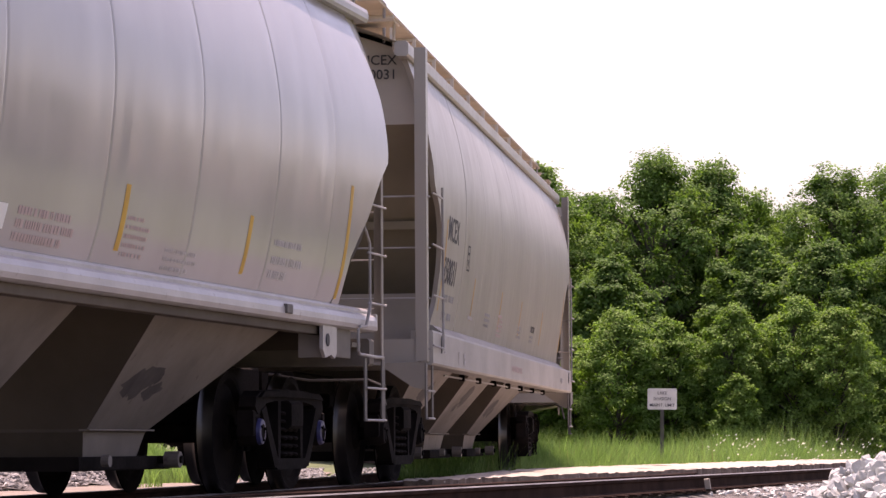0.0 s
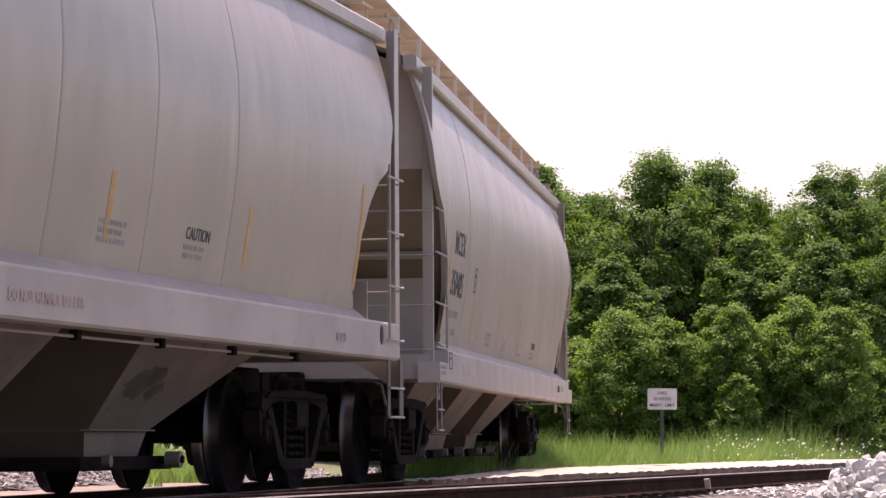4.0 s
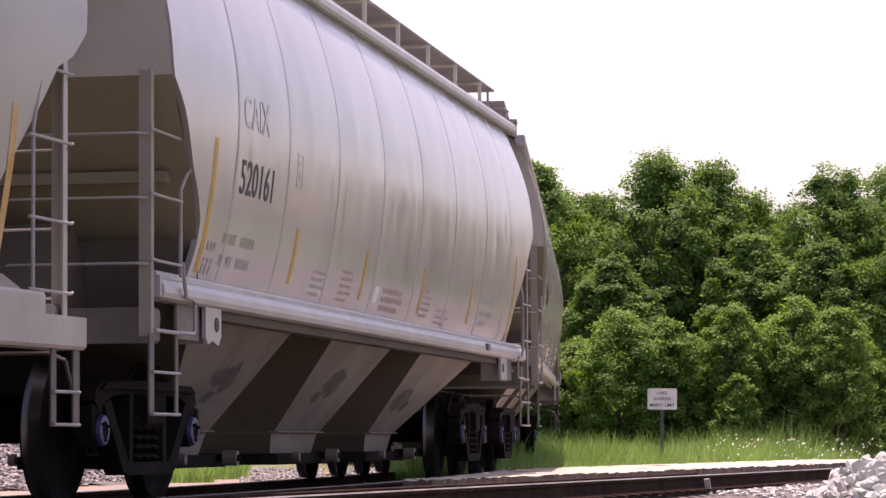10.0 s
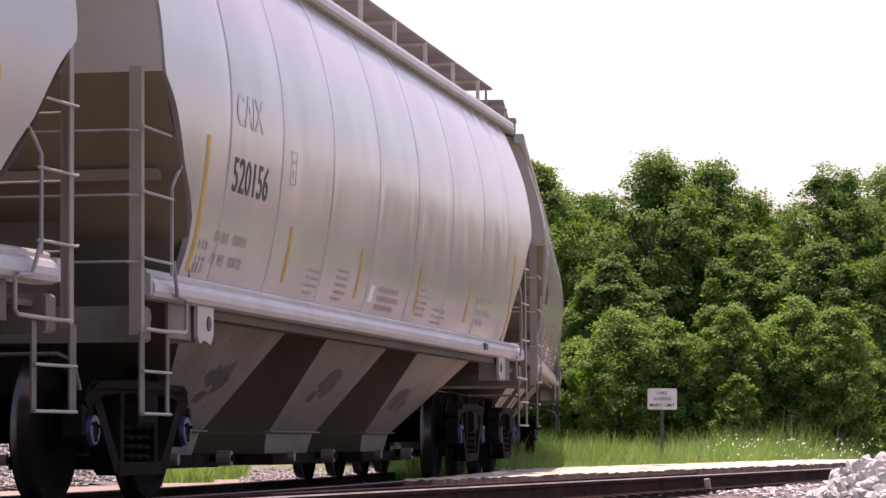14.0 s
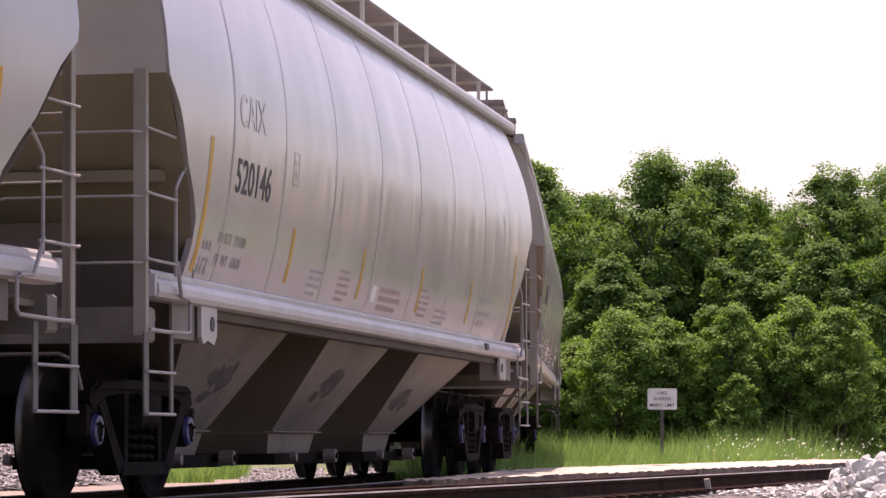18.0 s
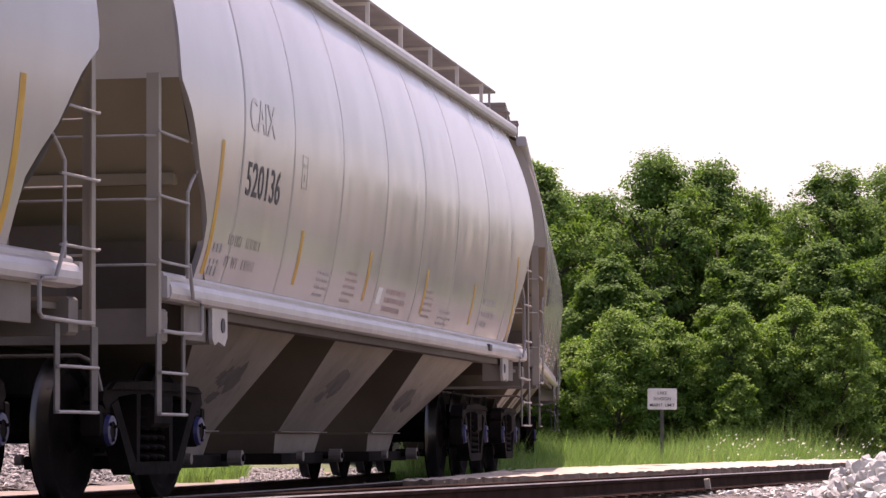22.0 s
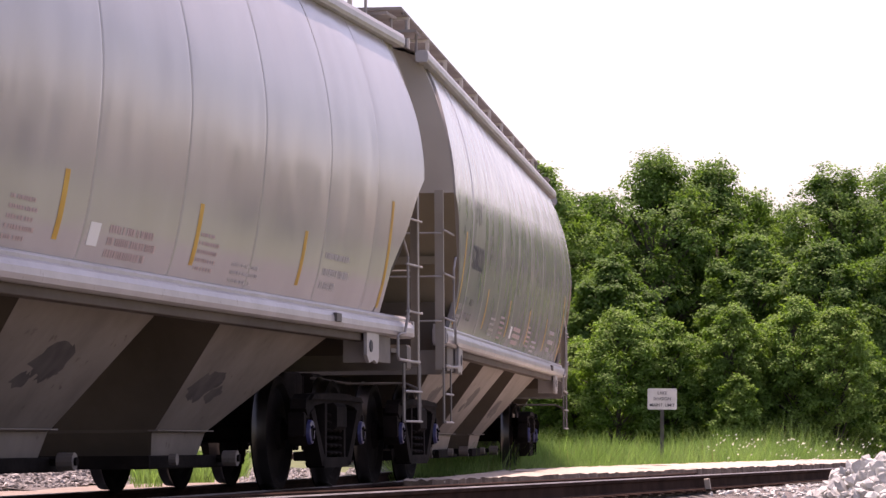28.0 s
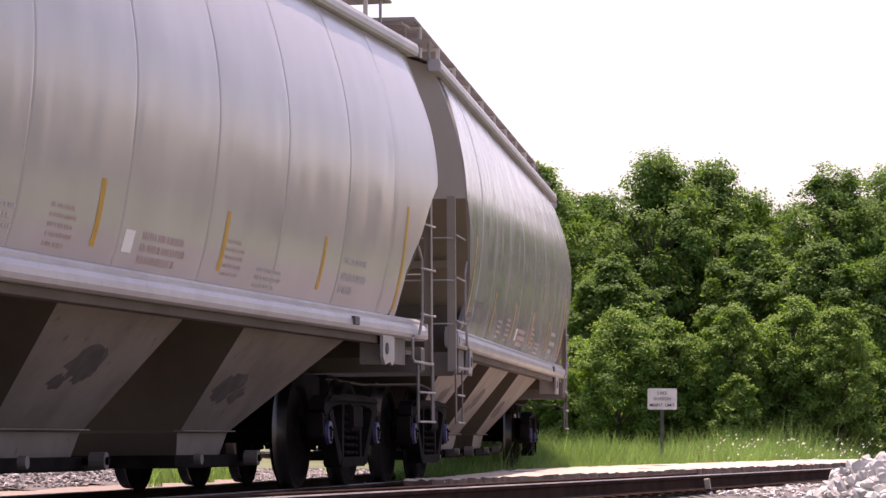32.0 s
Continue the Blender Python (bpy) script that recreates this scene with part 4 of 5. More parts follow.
def end_walls(car, prof, edge, w_knee, u_top, mat_top, post_u, post_w0, post_mat, post, web_u=7.65, hole=False, web_mat=None, shelf=1.2):
    """Upright upper end sheet, the slope sheet under it, corner posts, end sill and shear box."""
    we = prof[-1][0]
    vs, fs = [], []
    tp = Shape()
    n = 8
    for j in range(n + 1):
        w = w_knee + (we + 0.05 - w_knee) * j / n
        v = smooth_table(prof, min(w, we)) - 0.02
        vs += [(u_top, -v, w), (u_top, v, w)]
    tp.add(vs, [(2 * j, 2 * j + 1, 2 * j + 3, 2 * j + 2) for j in range(n)])
    tp.add([(u_top, -1.25, we + 0.05), (u_top, 1.25, we + 0.05), (u_top, 0.6, we + 0.27), (u_top, -0.6, we + 0.27)], [(0, 1, 2, 3)])
    for s in (tp, flip_x(tp)):
        part("end_sheet", s, mat_top, car)
    sl = Shape()
    v1 = smooth_table(prof, w_knee) - 0.02
    v2 = prof[0][1] - 0.02
    w2 = prof[0][0] - 0.15
    u2 = u_top - (w_knee - w2) * 1.0
    vm = smooth_table(prof, (w_knee + w2) / 2 + 0.1) - 0.02
    um, wm = (u_top + u2) / 2, (w_knee + w2) / 2
    sl.add([(u_top, -v1, w_knee), (u_top, v1, w_knee), (um, vm, wm), (um, -vm, wm), (u2, v2, w2), (u2, -v2, w2)], [(0, 1, 2, 3), (3, 2, 4, 5)])
    for s in (sl, flip_x(sl)):
        part("slope_sheet", s, ENDSLOPE, car, "brown slope sheet with shade in its colour")
    rb = Shape()
    for k in (0.42,):
        u, w = u_top + (u2 - u_top) * k, w_knee + (w2 - w_knee) * k
        rb.box(u - 0.01, u + 0.09, -1.40, 1.40, w - 0.05, w + 0.03, 0, 0.01)
    for s in (rb, flip_x(rb)):
        part("stiffener", s, ENDSLOPE, car)
    sb = Shape()
    sb.add([(u2 + 0.1, -0.7, w2 - 0.1), (u2 + 0.1, 0.7, w2 - 0.1), (u2 + 0.9, 0.7, w2 + 0.55), (u2 + 0.9, -0.7, w2 + 0.55), (post_u - 0.15, -0.7, w2 - 0.1), (post_u - 0.15, 0.7, w2 - 0.1)],
           [(0, 1, 5, 4), (0, 3, 2, 1), (1, 2, 5), (0, 4, 3), (3, 4, 5, 2)])
    for s in (sb, flip_x(sb)):
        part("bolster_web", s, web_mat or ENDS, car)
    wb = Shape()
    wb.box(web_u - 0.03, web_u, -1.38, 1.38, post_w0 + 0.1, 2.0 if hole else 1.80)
    # A flat black disc gives the web hole its dark inside.
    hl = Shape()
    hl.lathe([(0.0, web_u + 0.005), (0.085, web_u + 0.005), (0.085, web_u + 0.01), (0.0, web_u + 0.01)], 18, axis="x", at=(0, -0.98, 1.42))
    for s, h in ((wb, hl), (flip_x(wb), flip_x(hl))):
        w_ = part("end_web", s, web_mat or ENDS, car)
        if hole:
            part("web_hole", h, BLACK, w_)
    pu, leg_u, leg_v, v_out, p0, p1 = post
    cp = Shape()
    cp.prism([(pu - leg_u, -v_out), (pu, -v_out), (pu, leg_v - v_out), (pu - 0.014, leg_v - v_out), (pu - 0.014, 0.014 - v_out), (pu - leg_u, 0.014 - v_out)], p0, p1, "z")
    for s in corners(cp):
        part("corner_post", s, post_mat, car)
    es = Shape()
    es.box(post_u - 0.10, post_u + 0.06, -1.46, 1.46, post_w0 - 0.02, post_w0 + 0.22, 0, 0.02)
    es.box(post_u - shelf, post_u - 0.08, -1.38, 1.38, post_w0 + 0.14, post_w0 + 0.18)
    for s in (es, flip_x(es)):
        part("end_sill", s, END_SHADE if web_mat else post_mat, car)


def floor_sheet(car, w, half, v, mat):
    """The underside plates that close the body between and above the hoppers."""
    sh = Shape()
    sh.box(-half, half, -v, v, w - 0.012, w)
    part("floor_sheet", sh, mat, car)
    cs = Shape()
    cs.box(6.05, 8.4, -0.18, 0.18, 0.70, 1.00, 0, 0.02)
    for s in (cs, flip_x(cs)):
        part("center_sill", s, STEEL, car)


def gates(car, centres):
    for c in centres:
        g = Shape()
        g.box(c - 0.95, c + 1.15, -0.58, 0.58, 0.165, 0.27, 0, 0.01)
        g.tube([(c + 0.85, -0.78, 0.24), (c + 0.85, 0.78, 0.24)], 0.03, 8)
        gate = part("outlet_gate", g, STEEL, car, "dark steel outlet gate")
        for q in (-0.70, 0.70):
            for du, rad, hw in ((0.85, 0.065, 0.06), (-0.7, 0.045, 0.03)):
                pin = Shape()
                pin.lathe([(0.0, q - hw), (rad, q - hw), (rad, q + hw), (0.0, q + hw)], 12, at=(c + du, 0, 0.24))
                part("gate_pinion", pin, HOPPER, gate, "grey gate pinion end")


def tape_marks(car, prof, us, w0, w1, ends, e0, e1, mat, half=0.034):
    for u in us:
        part("reflective_tape", strip(prof, u, w0, w1, half), mat, car)
    for u in ends:
        part("reflective_tape", strip(prof, u, e0, e1, half), mat, car)


def stencil(car, prof, u, w, rows, mat, seed, h=0.026, gap=0.034):
    tagged(part("stencil_print", laid(bars(rows, mat, h, gap, seed), prof, u, w), mat, car), "", "", "", "stuff")


def new_car():
    """A modern grey covered hopper with plain rounded side sill."""
    car = thing("covered_hopper_car", "light grey curved-side covered hopper car on the rails", "freight car", "cars of the freight train")
    pr = PROF_NEW
    add_sides(car, pr, (-6.42, -4.78, -2.93, -0.98, 0.92, 2.82, 4.78, 6.42), EDGE_NEW, PAINT, 1)
    for sign in (1, -1):
        rail = Shape()
        y = sign * 1.30
        rail.prism([(y - 0.05, 4.14), (y + 0.05, 4.14), (y + 0.065, 4.17), (y + 0.065, 4.23), (y + 0.03, 4.26), (y - 0.05, 4.26), (y - 0.065, 4.22), (y - 0.065, 4.17)], -8.45, 8.45)
        part("top_chord", rail, SILL, car, "pale top chord along the roof edge")
        sl = Shape()
        prof = [(1.36, 1.335), (1.47, 1.335), (1.502, 1.35), (1.515, 1.385), (1.512, 1.43), (1.495, 1.468), (1.47, 1.485), (1.457, 1.49), (1.457, 1.515), (1.445, 1.53), (1.40, 1.545), (1.36, 1.545)]
        sl.prism([(sign * -a, b) for a, b in prof], -8.14, 8.14)
        part("side_sill", sl, SILL, car)
        lip = Shape()
        lip.box(-6.7, 6.7, min(-sign * 1.30, -sign * 1.42), max(-sign * 1.30, -sign * 1.42), 1.265, 1.337, 0, 0.005)
        part("sill_flange", lip, SHADED_SHEET, car)
    bk = Shape()
    bk.prism([(6.46, 1.40), (6.90, 1.40), (6.90, 1.12), (6.84, 1.07), (6.72, 1.10), (6.54, 1.07), (6.46, 1.14)], -1.475, -1.445, "y")
    bk.box(6.68, 6.73, -1.445, -1.2, 1.08, 1.40)
    bp_ = Shape()
    bp_.box(6.92, 7.52, -1.43, -1.41, 1.09, 1.38, 0, 0.004)
    for s in corners(bp_):
        part("bracket_plate", s, END_SHADE, car)
    # Black disc on the bracket, drawn for the darkness in the hole.
    hole = Shape()
    hole.lathe([(0.0, 0.0), (0.055, 0.0), (0.055, 0.006), (0.0, 0.006)], 14, axis="y", at=(6.60, -1.482, 1.22))
    for s, h in zip(corners(bk), corners(hole)):
        b = part("jacking_bracket", s, SILL, car)
        part("lift_hole", h, BLACK, b)
    low = Shape()
    low.tube([(8.36, -1.51, 1.12), (8.0, -1.53, 1.115), (7.45, -1.53, 1.125), (7.41, -1.53, 1.15), (7.41, -1.53, 1.33), (7.46, -1.53, 1.36), (7.66, -1.535, 1.37), (7.72, -1.54, 1.47), (7.79, -1.545, 1.60)], 0.014, 7)
    for s in corners(low):
        part("step_rail", s, BARS, car, smooth=True)
    se = Shape()
    se.box(8.14, 8.20, -1.50, -1.36, 1.35, 1.50, 0, 0.008)
    for s in corners(se):
        part("sill_cap", s, SILL, car)
    wrap = [(w, smooth_table(pr, w) - 0.03) for w in (2.85, 3.1, 3.4, 3.7, 3.95, 4.17)]
    for sign in (1, -1):
        cs = side_sheet(wrap, 7.2, 8.22, sign, [(2.8, 8.22), (4.2, 8.22)], nu=4, nw=8)
        part("corner_sheet", cs, ENDTOP, car, smooth=True)
        part("corner_sheet", flip_x(cs), ENDTOP, car, smooth=True)
    end_walls(car, pr, EDGE_NEW, 2.85, 8.22, ENDTOP, 8.16, 1.06, ENDS, (8.42, 0.07, 0.085, 1.50, 1.08, 2.86), 7.3, False, SHADED_SHEET, 0.4)
    add_bays(car, 1.36, 1.24)
    floor_sheet(car, 2.42, 6.4, 1.4, SHADED_SHEET)
    gates(car, (-4.0, 0.0, 4.0))
    roof_gear(car, pr, 8.45, GRATE, SILL, 0.05)
    ladder(car, 8.40, ((7.80, 1.50), (7.80, 2.10), (7.70, 2.18), (7.54, 2.28), (7.51, 2.47)), 1.50, (1.58, 2.02, 2.45), BARS)
    stirrup(car, 8.46, 7.74, 1.49, 1.10, (0.56, 0.84))
    end_gear(car, 0)
    add_truck(car, -6.9, CAPBLUE)
    add_truck(car, 6.9, CAPBLUE)
    tape_marks(car, pr, (-4.24, -1.47, 1.36, 4.20), 1.64, 2.08, (-7.02, 7.0), 1.58, 2.54, YELLOW, 0.046)
    bx = Shape()
    bx.box(5.19, 5.35, -1.535, -1.50, 1.385, 1.46, 0, 0.006)
    part("tag_reader_box", bx, STRAP, car, "small dark tag on the sill")
    stencil(car, pr, -3.45, 1.80, [0.5, 0.45, 0.5, 0.35], FAINT, 3)
    stencil(car, pr, -2.35, 1.86, [0.42, 0.5, 0.46, 0.5, 0.4], REDINK, 4)
    stencil(car, pr, -0.5, 1.80, [0.9, 1.0, 0.85], REDINK, 5, 0.05, 0.03)
    stencil(car, pr, 1.45, 1.88, [0.35, 0.5, 0.48, 0.5, 0.45], REDINK, 6)
    stencil(car, pr, 2.35, 1.72, [0.7, 0.75, 0.6], FAINT, 7)
    stencil(car, pr, 4.9, 1.95, [0.8], FAINT, 8, 0.05)
    stencil(car, pr, 4.9, 1.82, [0.85, 0.5], FAINT, 9, 0.06, 0.05)
    dc = Shape()
    dc.box(0.0, 0.20, -0.075, 0.075, 0, 0.0015)
    part("placard", laid(dc, pr, -0.875, 1.72), WHITE, car, "small white placard")
    rg = Shape()
    for a, b, c_, d in ((0, 0.20, 0, 0.016), (0, 0.20, 0.254, 0.27), (0, 0.016, 0, 0.27), (0.184, 0.20, 0, 0.27), (0.08, 0.12, 0.06, 0.12), (0.04, 0.16, 0.17, 0.20)):
        rg.box(a, b, c_, d, 0, 0.0015)
    part("stencil_box", laid(rg, pr, -4.5, 2.40), PALEINK, car)
    ps = Shape()
    for q in range(3):
        for k, h in ((0, 0.07), (1, 0.03), (2, 0.06)):
            ps.box(q * 0.10, q * 0.10 + (0.06, 0.035, 0.055)[(q + k) % 3], -0.12 + k * 0.085, -0.12 + k * 0.085 + h, 0, 0.0015)
    tagged(part("repair_label", laid(ps, pr, -6.9, 1.7), GREYINK, car), "", "", "", "stuff")
    return car


def old_profile(up):
    """The side of an older car whose lower body sits higher by up; its roof edge is raised less."""
    return [(w + up * (1 - 0.07 * (w - 1.3)), v) for w, v in PROF_OLD]


def old_car(up=0.0):
    """An older covered hopper with a deep channel side sill that runs to the ends; up: how much higher its body sits."""
    car = thing("covered_hopper_car", "chalky off-white covered hopper car with a deep side sill", "freight car", "cars of the freight train")
    pr = old_profile(up)
    edge = EDGE_TALL if up else EDGE_OLD
    add_sides(car, pr, [1.88 * k for k in range(-3, 4)], edge, PAINT_OLD, 21 if up else 41, 1.3)
    for sign in (1, -1):
        rail = Shape()
        y = sign * (1.32 if up else 1.345)
        rail.prism([(y + a, up * 0.8 + z) for a, z in ((-0.05, 3.93), (0.045, 3.93), (0.065, 3.955), (0.065, 4.05), (0.04, 4.075), (-0.05, 4.075), (-0.07, 4.05), (-0.07, 3.95))], -8.95, 8.95)
        part("top_chord", rail, PAINT_OLD, car, "pale top chord along the roof edge")
        s0, s1 = (1.10, 1.43) if up else (0.94, 1.27)
        sl = Shape()
        if up:
            sl.prism([(sign * -a, b) for a, b in ((1.36, s0), (1.555, s0), (1.575, s0 + 0.02), (1.575, s1 - 0.02), (1.565, s1), (1.36, s1))], -8.66, 8.66)
        else:
            sl.prism([(sign * -a, b) for a, b in ((1.36, s0), (1.56, s0), (1.58, s0 + 0.02), (1.58, 1.14), (1.36, 1.14))], -8.57, 8.57)
            sl.prism([(sign * -a, b) for a, b in ((1.36, 1.1395), (1.58, 1.1395), (1.58, s1 - 0.02), (1.565, s1), (1.36, s1))], -7.9, 7.9)
        part("side_sill", sl, SILL_OLD, car, "deep pale channel side sill")
        sp = Shape()
        sp.prism([(sign * -a, b) for a, b in ((1.38, s1 + 0.003), (1.545, s1 + 0.003), (1.535, s1 + 0.015), (1.43, s1 + 0.095), (1.38, s1 + 0.095))], -7.6, 7.6)
        # The darker end colour puts the overhanging body's shade on this ledge.
        part("sill_slope", sp, ENDS, car)
        for k in range(7 if up else 0):
            u = -6 + k * 1.72
            rod = Shape()
            rod.tube([(u, -sign * 1.36, s0 - 0.045), (u + 1.60, -sign * 1.36, s0 - 0.045)], 0.011, 6)
            part("gate_rod", rod, BARS, car)
            lug = Shape()
            lug.box(u + 1.61, u + 1.69, min(-sign * 1.33, -sign * 1.39), max(-sign * 1.33, -sign * 1.39), s0 - 0.07, s0 + 0.002, 0, 0.01)
            part("rod_hanger", lug, STEEL, car)
    if up:
        post = (8.84, 0.15, 0.11, 1.54, 1.13, pr[-1][0] + 0.02)
    else:
        post = (8.45, 0.07, 0.10, 1.50, 1.142, pr[-1][0] + 0.02)
    end_walls(car, pr, edge, 3.42 if up else 3.03, 8.5 if up else 8.35, ENDTOP, 8.76 if up else 8.40, 1.0 + up, PAINT_OLD, post, 8.3 if up else 7.65, not up)
    sp = Shape()
    sp.box(6.6, 8.4, -1.40, 1.40, 0.98 + up, 1.02 + up)
    for s in (sp, flip_x(sp)):
        part("end_floor", s, ENDS, car)
    add_bays(car, 1.30, 1.22, HOPPER if up else HOPPER_BROWN)
    floor_sheet(car, 2.40, 6.4, 1.4, SHADED_SHEET)
    gates(car, (-4.0, 0.0, 4.0))
    roof_gear(car, pr, 8.9, TANBOARD, PAINT_OLD, 0.02 if up else 0.155)
    if up:
        ladder(car, 8.70, ((8.16, 1.26), (8.18, 2.83)), 1.58, (1.25 + 0.02, 1.75, 2.23, 2.72), BARS)
        stirrup(car, 8.96, 8.39, 1.53, 1.11, (0.59, 0.85), 0.13, 0.09)
    else:
        ladder(car, 8.40, ((7.76, 1.27), (7.76, 2.24), (7.90, 2.62), (7.94, 2.68)), 1.52, (1.28, 1.71, 2.20, 2.63), BARS)
        stirrup(car, 8.55, 8.09, 1.53, 0.95, (0.48, 0.68), 0.10, 0.08)
    end_gear(car, 1)
    # Black oval plate painted for the slot's dark inside.
    slot = Shape()
    slot.prism([(8.02 + 0.045 * math.cos(q * math.pi / 6), 1.19 + up + 0.085 * math.sin(q * math.pi / 6)) for q in range(12)], -1.584, -1.579, "y")
    for s in corners(slot) if up else ():
        part("sill_slot", s, BLACK, car)
    if up:
        gus = Shape()
        gus.prism([(-1.53, 1.12), (-1.08, 1.11), (-1.42, 0.88), (-1.53, 0.86)], 8.93, 8.955)
        for s in corners(gus):
            part("gusset", s, ENDS, car)
    flat = [(0.9, 1.5805), (1.6, 1.5805)]
    if up:
        stencil(car, flat, -7.8, 1.40, [0.12, 0.1, 0.12], FAINT, 31, 0.03, 0.04)
    else:
        stencil(car, flat, -8.5, 1.11, [0.5, 0.42], GREYINK, 31, 0.035, 0.02)
        fm = Shape()
        for a, b, c_, d in ((0, 0.26, 0, 0.014), (0, 0.26, 0.156, 0.17), (0, 0.02, 0, 0.17), (0.24, 0.26, 0, 0.17), (0.05, 0.2, 0.10, 0.115)):
            fm.box(a, b, c_, d, 0, 0.0015)
        part("sill_mark", laid(fm, flat, -7.82, 1.085), BLACK, car)
        bx = Shape()
        bx.box(5.78, 5.98, -1.60, -1.581, 1.07, 1.16, 0, 0.006)
        part("tag_reader_box", bx, STRAP, car, "small dark tag on the sill")
        ring = Shape()
        ring.lathe([(0.05, -0.012), (0.075, -0.012), (0.075, 0.012), (0.05, 0.012), (0.05, -0.012)], 14, at=(7.4, -1.42, 0.86))
        ring.box(7.385, 7.415, -1.43, -1.41, 0.92, 0.95)
        for s in corners(ring):
            part("pull_ring", s, SILL_OLD, car)
    stencil(car, flat, -6.6, 1.16 + up, [0.14, 0.12], FAINT, 32, 0.05, 0.02)
    stencil(car, flat, -6.1, 1.16 + up, [0.12, 0.14], FAINT, 33, 0.05, 0.02)
    stencil(car, flat, 6.5, 1.16 + up, [0.3], GREYINK, 34, 0.07, 0.02)
    add_truck(car, -7.05, STEEL)
    add_truck(car, 7.05, STEEL)
    tape_marks(car, pr, (-4.68 + 2.3 * up, -1.68 + 2.3 * up, 0.92 + 1.6 * up, 4.06 + 1.6 * up), 1.46 + 1.9 * up, 1.92 + 1.9 * up, (-7.3 + 0.2 * up, 7.5), 1.45 + 1.9 * up, 2.36 + 1.9 * up, YELLOW_OLD, 0.045)
    stencil(car, pr, -4.6, 1.52 + 1.8 * up, [0.5], FAINT, 13, 0.04)
    stencil(car, pr, -3.0, 1.62 + 1.8 * up, [0.6, 0.62, 0.55], GREYINK, 14, 0.035, 0.025)
    stencil(car, pr, -1.5 if up else -1.15, 1.66 + 1.8 * up, [0.42, 0.56, 0.6, 0.56, 0.6], REDINK, 15, 0.034, 0.022)
    stencil(car, pr, 0.95, 1.62 + 1.8 * up, [0.55, 0.5, 0.55], GREYINK, 16, 0.035, 0.025)
    lettering(car, pr, "CAUTION", 2.76, 1.60 + 1.8 * up, 0.125, BLACK)
    stencil(car, pr, 2.75, 1.56 + 1.8 * up, [0.5, 0.45], GREYINK, 17, 0.035, 0.025)
    rg = Shape()
    for a, b, c_, d in ((0, 0.22, 0, 0.018), (0, 0.22, 0.252, 0.27), (0, 0.018, 0, 0.27), (0.202, 0.22, 0, 0.27), (0.09, 0.13, 0.06, 0.12), (0.045, 0.175, 0.17, 0.20)):
        rg.box(a, b, c_, d, 0, 0.0015)
    part("stencil_box", laid(rg, pr, -4.98 - 2.9 * up, 1.98 + 1.7 * up), BLACK, car)
    return car


def lettering(car, prof, words, u, w, size, mat, label=""):
    for me in text_meshes(words, size, mat):
        me = me.copy()
        for p in me.vertices:
            x, y, z = p.co
            p.co = (u + x, -(surf(prof, u + x, w + y) + 0.003 + z), w + y)
        me.update()
        part("letter", me, None, car)


CARS = []
first_new = new_car()
for k in range(11):
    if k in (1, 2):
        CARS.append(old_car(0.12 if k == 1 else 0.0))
    else:
        CARS.append(first_new if k == 0 else copy_thing(first_new, Matrix()))
MARKS = {3: "520161", 4: "520156", 5: "520146", 6: "520136", 7: "520137", 8: "520133"}
for k, num in MARKS.items():
    lettering(CARS[k], PROF_NEW, "CAIX", -6.28, 2.70, 0.35, PALEINK)
    lettering(CARS[k], PROF_NEW, num, -6.28, 2.21, 0.36, BLACK)
    tagged(CARS[k], f"light grey curved-side covered hopper car numbered {num}")
for k, num in {1: "350031", 2: "350485"}.items():
    up = 0.12 if k == 1 else 0.0
    pr = old_profile(up)
    lettering(CARS[k], pr, "MCEX", -6.97 - 1.6 * up, 2.29 + 0.9 * up, 0.345, BLACK)
    lettering(CARS[k], pr, num, -7.05 - 1.8 * up, 1.87 + 0.8 * up, 0.365, BLACK)
    if up:
        write("MCEX", 0.135, BLACK, CARS[k], Matrix(((0, 0, -1, -8.52), (-1, 0, 0, -1.04), (0, 1, 0, 3.88 + up), (0, 0, 0, 1))), "CENTER")
        write(num, 0.135, BLACK, CARS[k], Matrix(((0, 0, -1, -8.52), (-1, 0, 0, -1.02), (0, 1, 0, 3.74 + up), (0, 0, 0, 1))), "CENTER")
    tagged(CARS[k], f"chalky off-white covered hopper car numbered {num}")
lettering(CARS[1], [(1.0, 1.5805), (1.5, 1.5805)], "DO NOT HAMMER ON CAR", -0.93, 1.21, 0.105, REDINK)
for k in (0, 3, 4, 5, 6, 7, 8, 9, 10):
    lettering(CARS[k], PROF_NEW, "LD LMT  224100" if k == 5 else "LD LMT", -6.52, 1.82, 0.115, PALEINK)
    lettering(CARS[k], PROF_NEW, "LT  WT   61600" if k == 5 else "LT  WT", -6.50, 1.66, 0.115, PALEINK)
    if k != 5:
        stencil(CARS[k], PROF_NEW, -6.0, 1.90, [0.42], PALEINK, 20 + k, 0.075, 0.05)
        stencil(CARS[k], PROF_NEW, -6.0, 1.74, [0.38], PALEINK, 40 + k, 0.075, 0.05)
for k, up in ((1, 0.12), (2, 0.0)):
    lettering(CARS[k], old_profile(up), "LD LMT", -6.98, 1.64 + 1.2 * up, 0.11, GREYINK)
    lettering(CARS[k], old_profile(up), "LT WT", -6.92, 1.46 + 1.2 * up, 0.11, GREYINK)
    stencil(CARS[k], old_profile(up), -6.5, 1.72 + 1.2 * up, [0.42], GREYINK, 60, 0.07, 0.05)
    stencil(CARS[k], old_profile(up), -6.45, 1.54 + 1.2 * up, [0.34], GREYINK, 61, 0.07, 0.05)

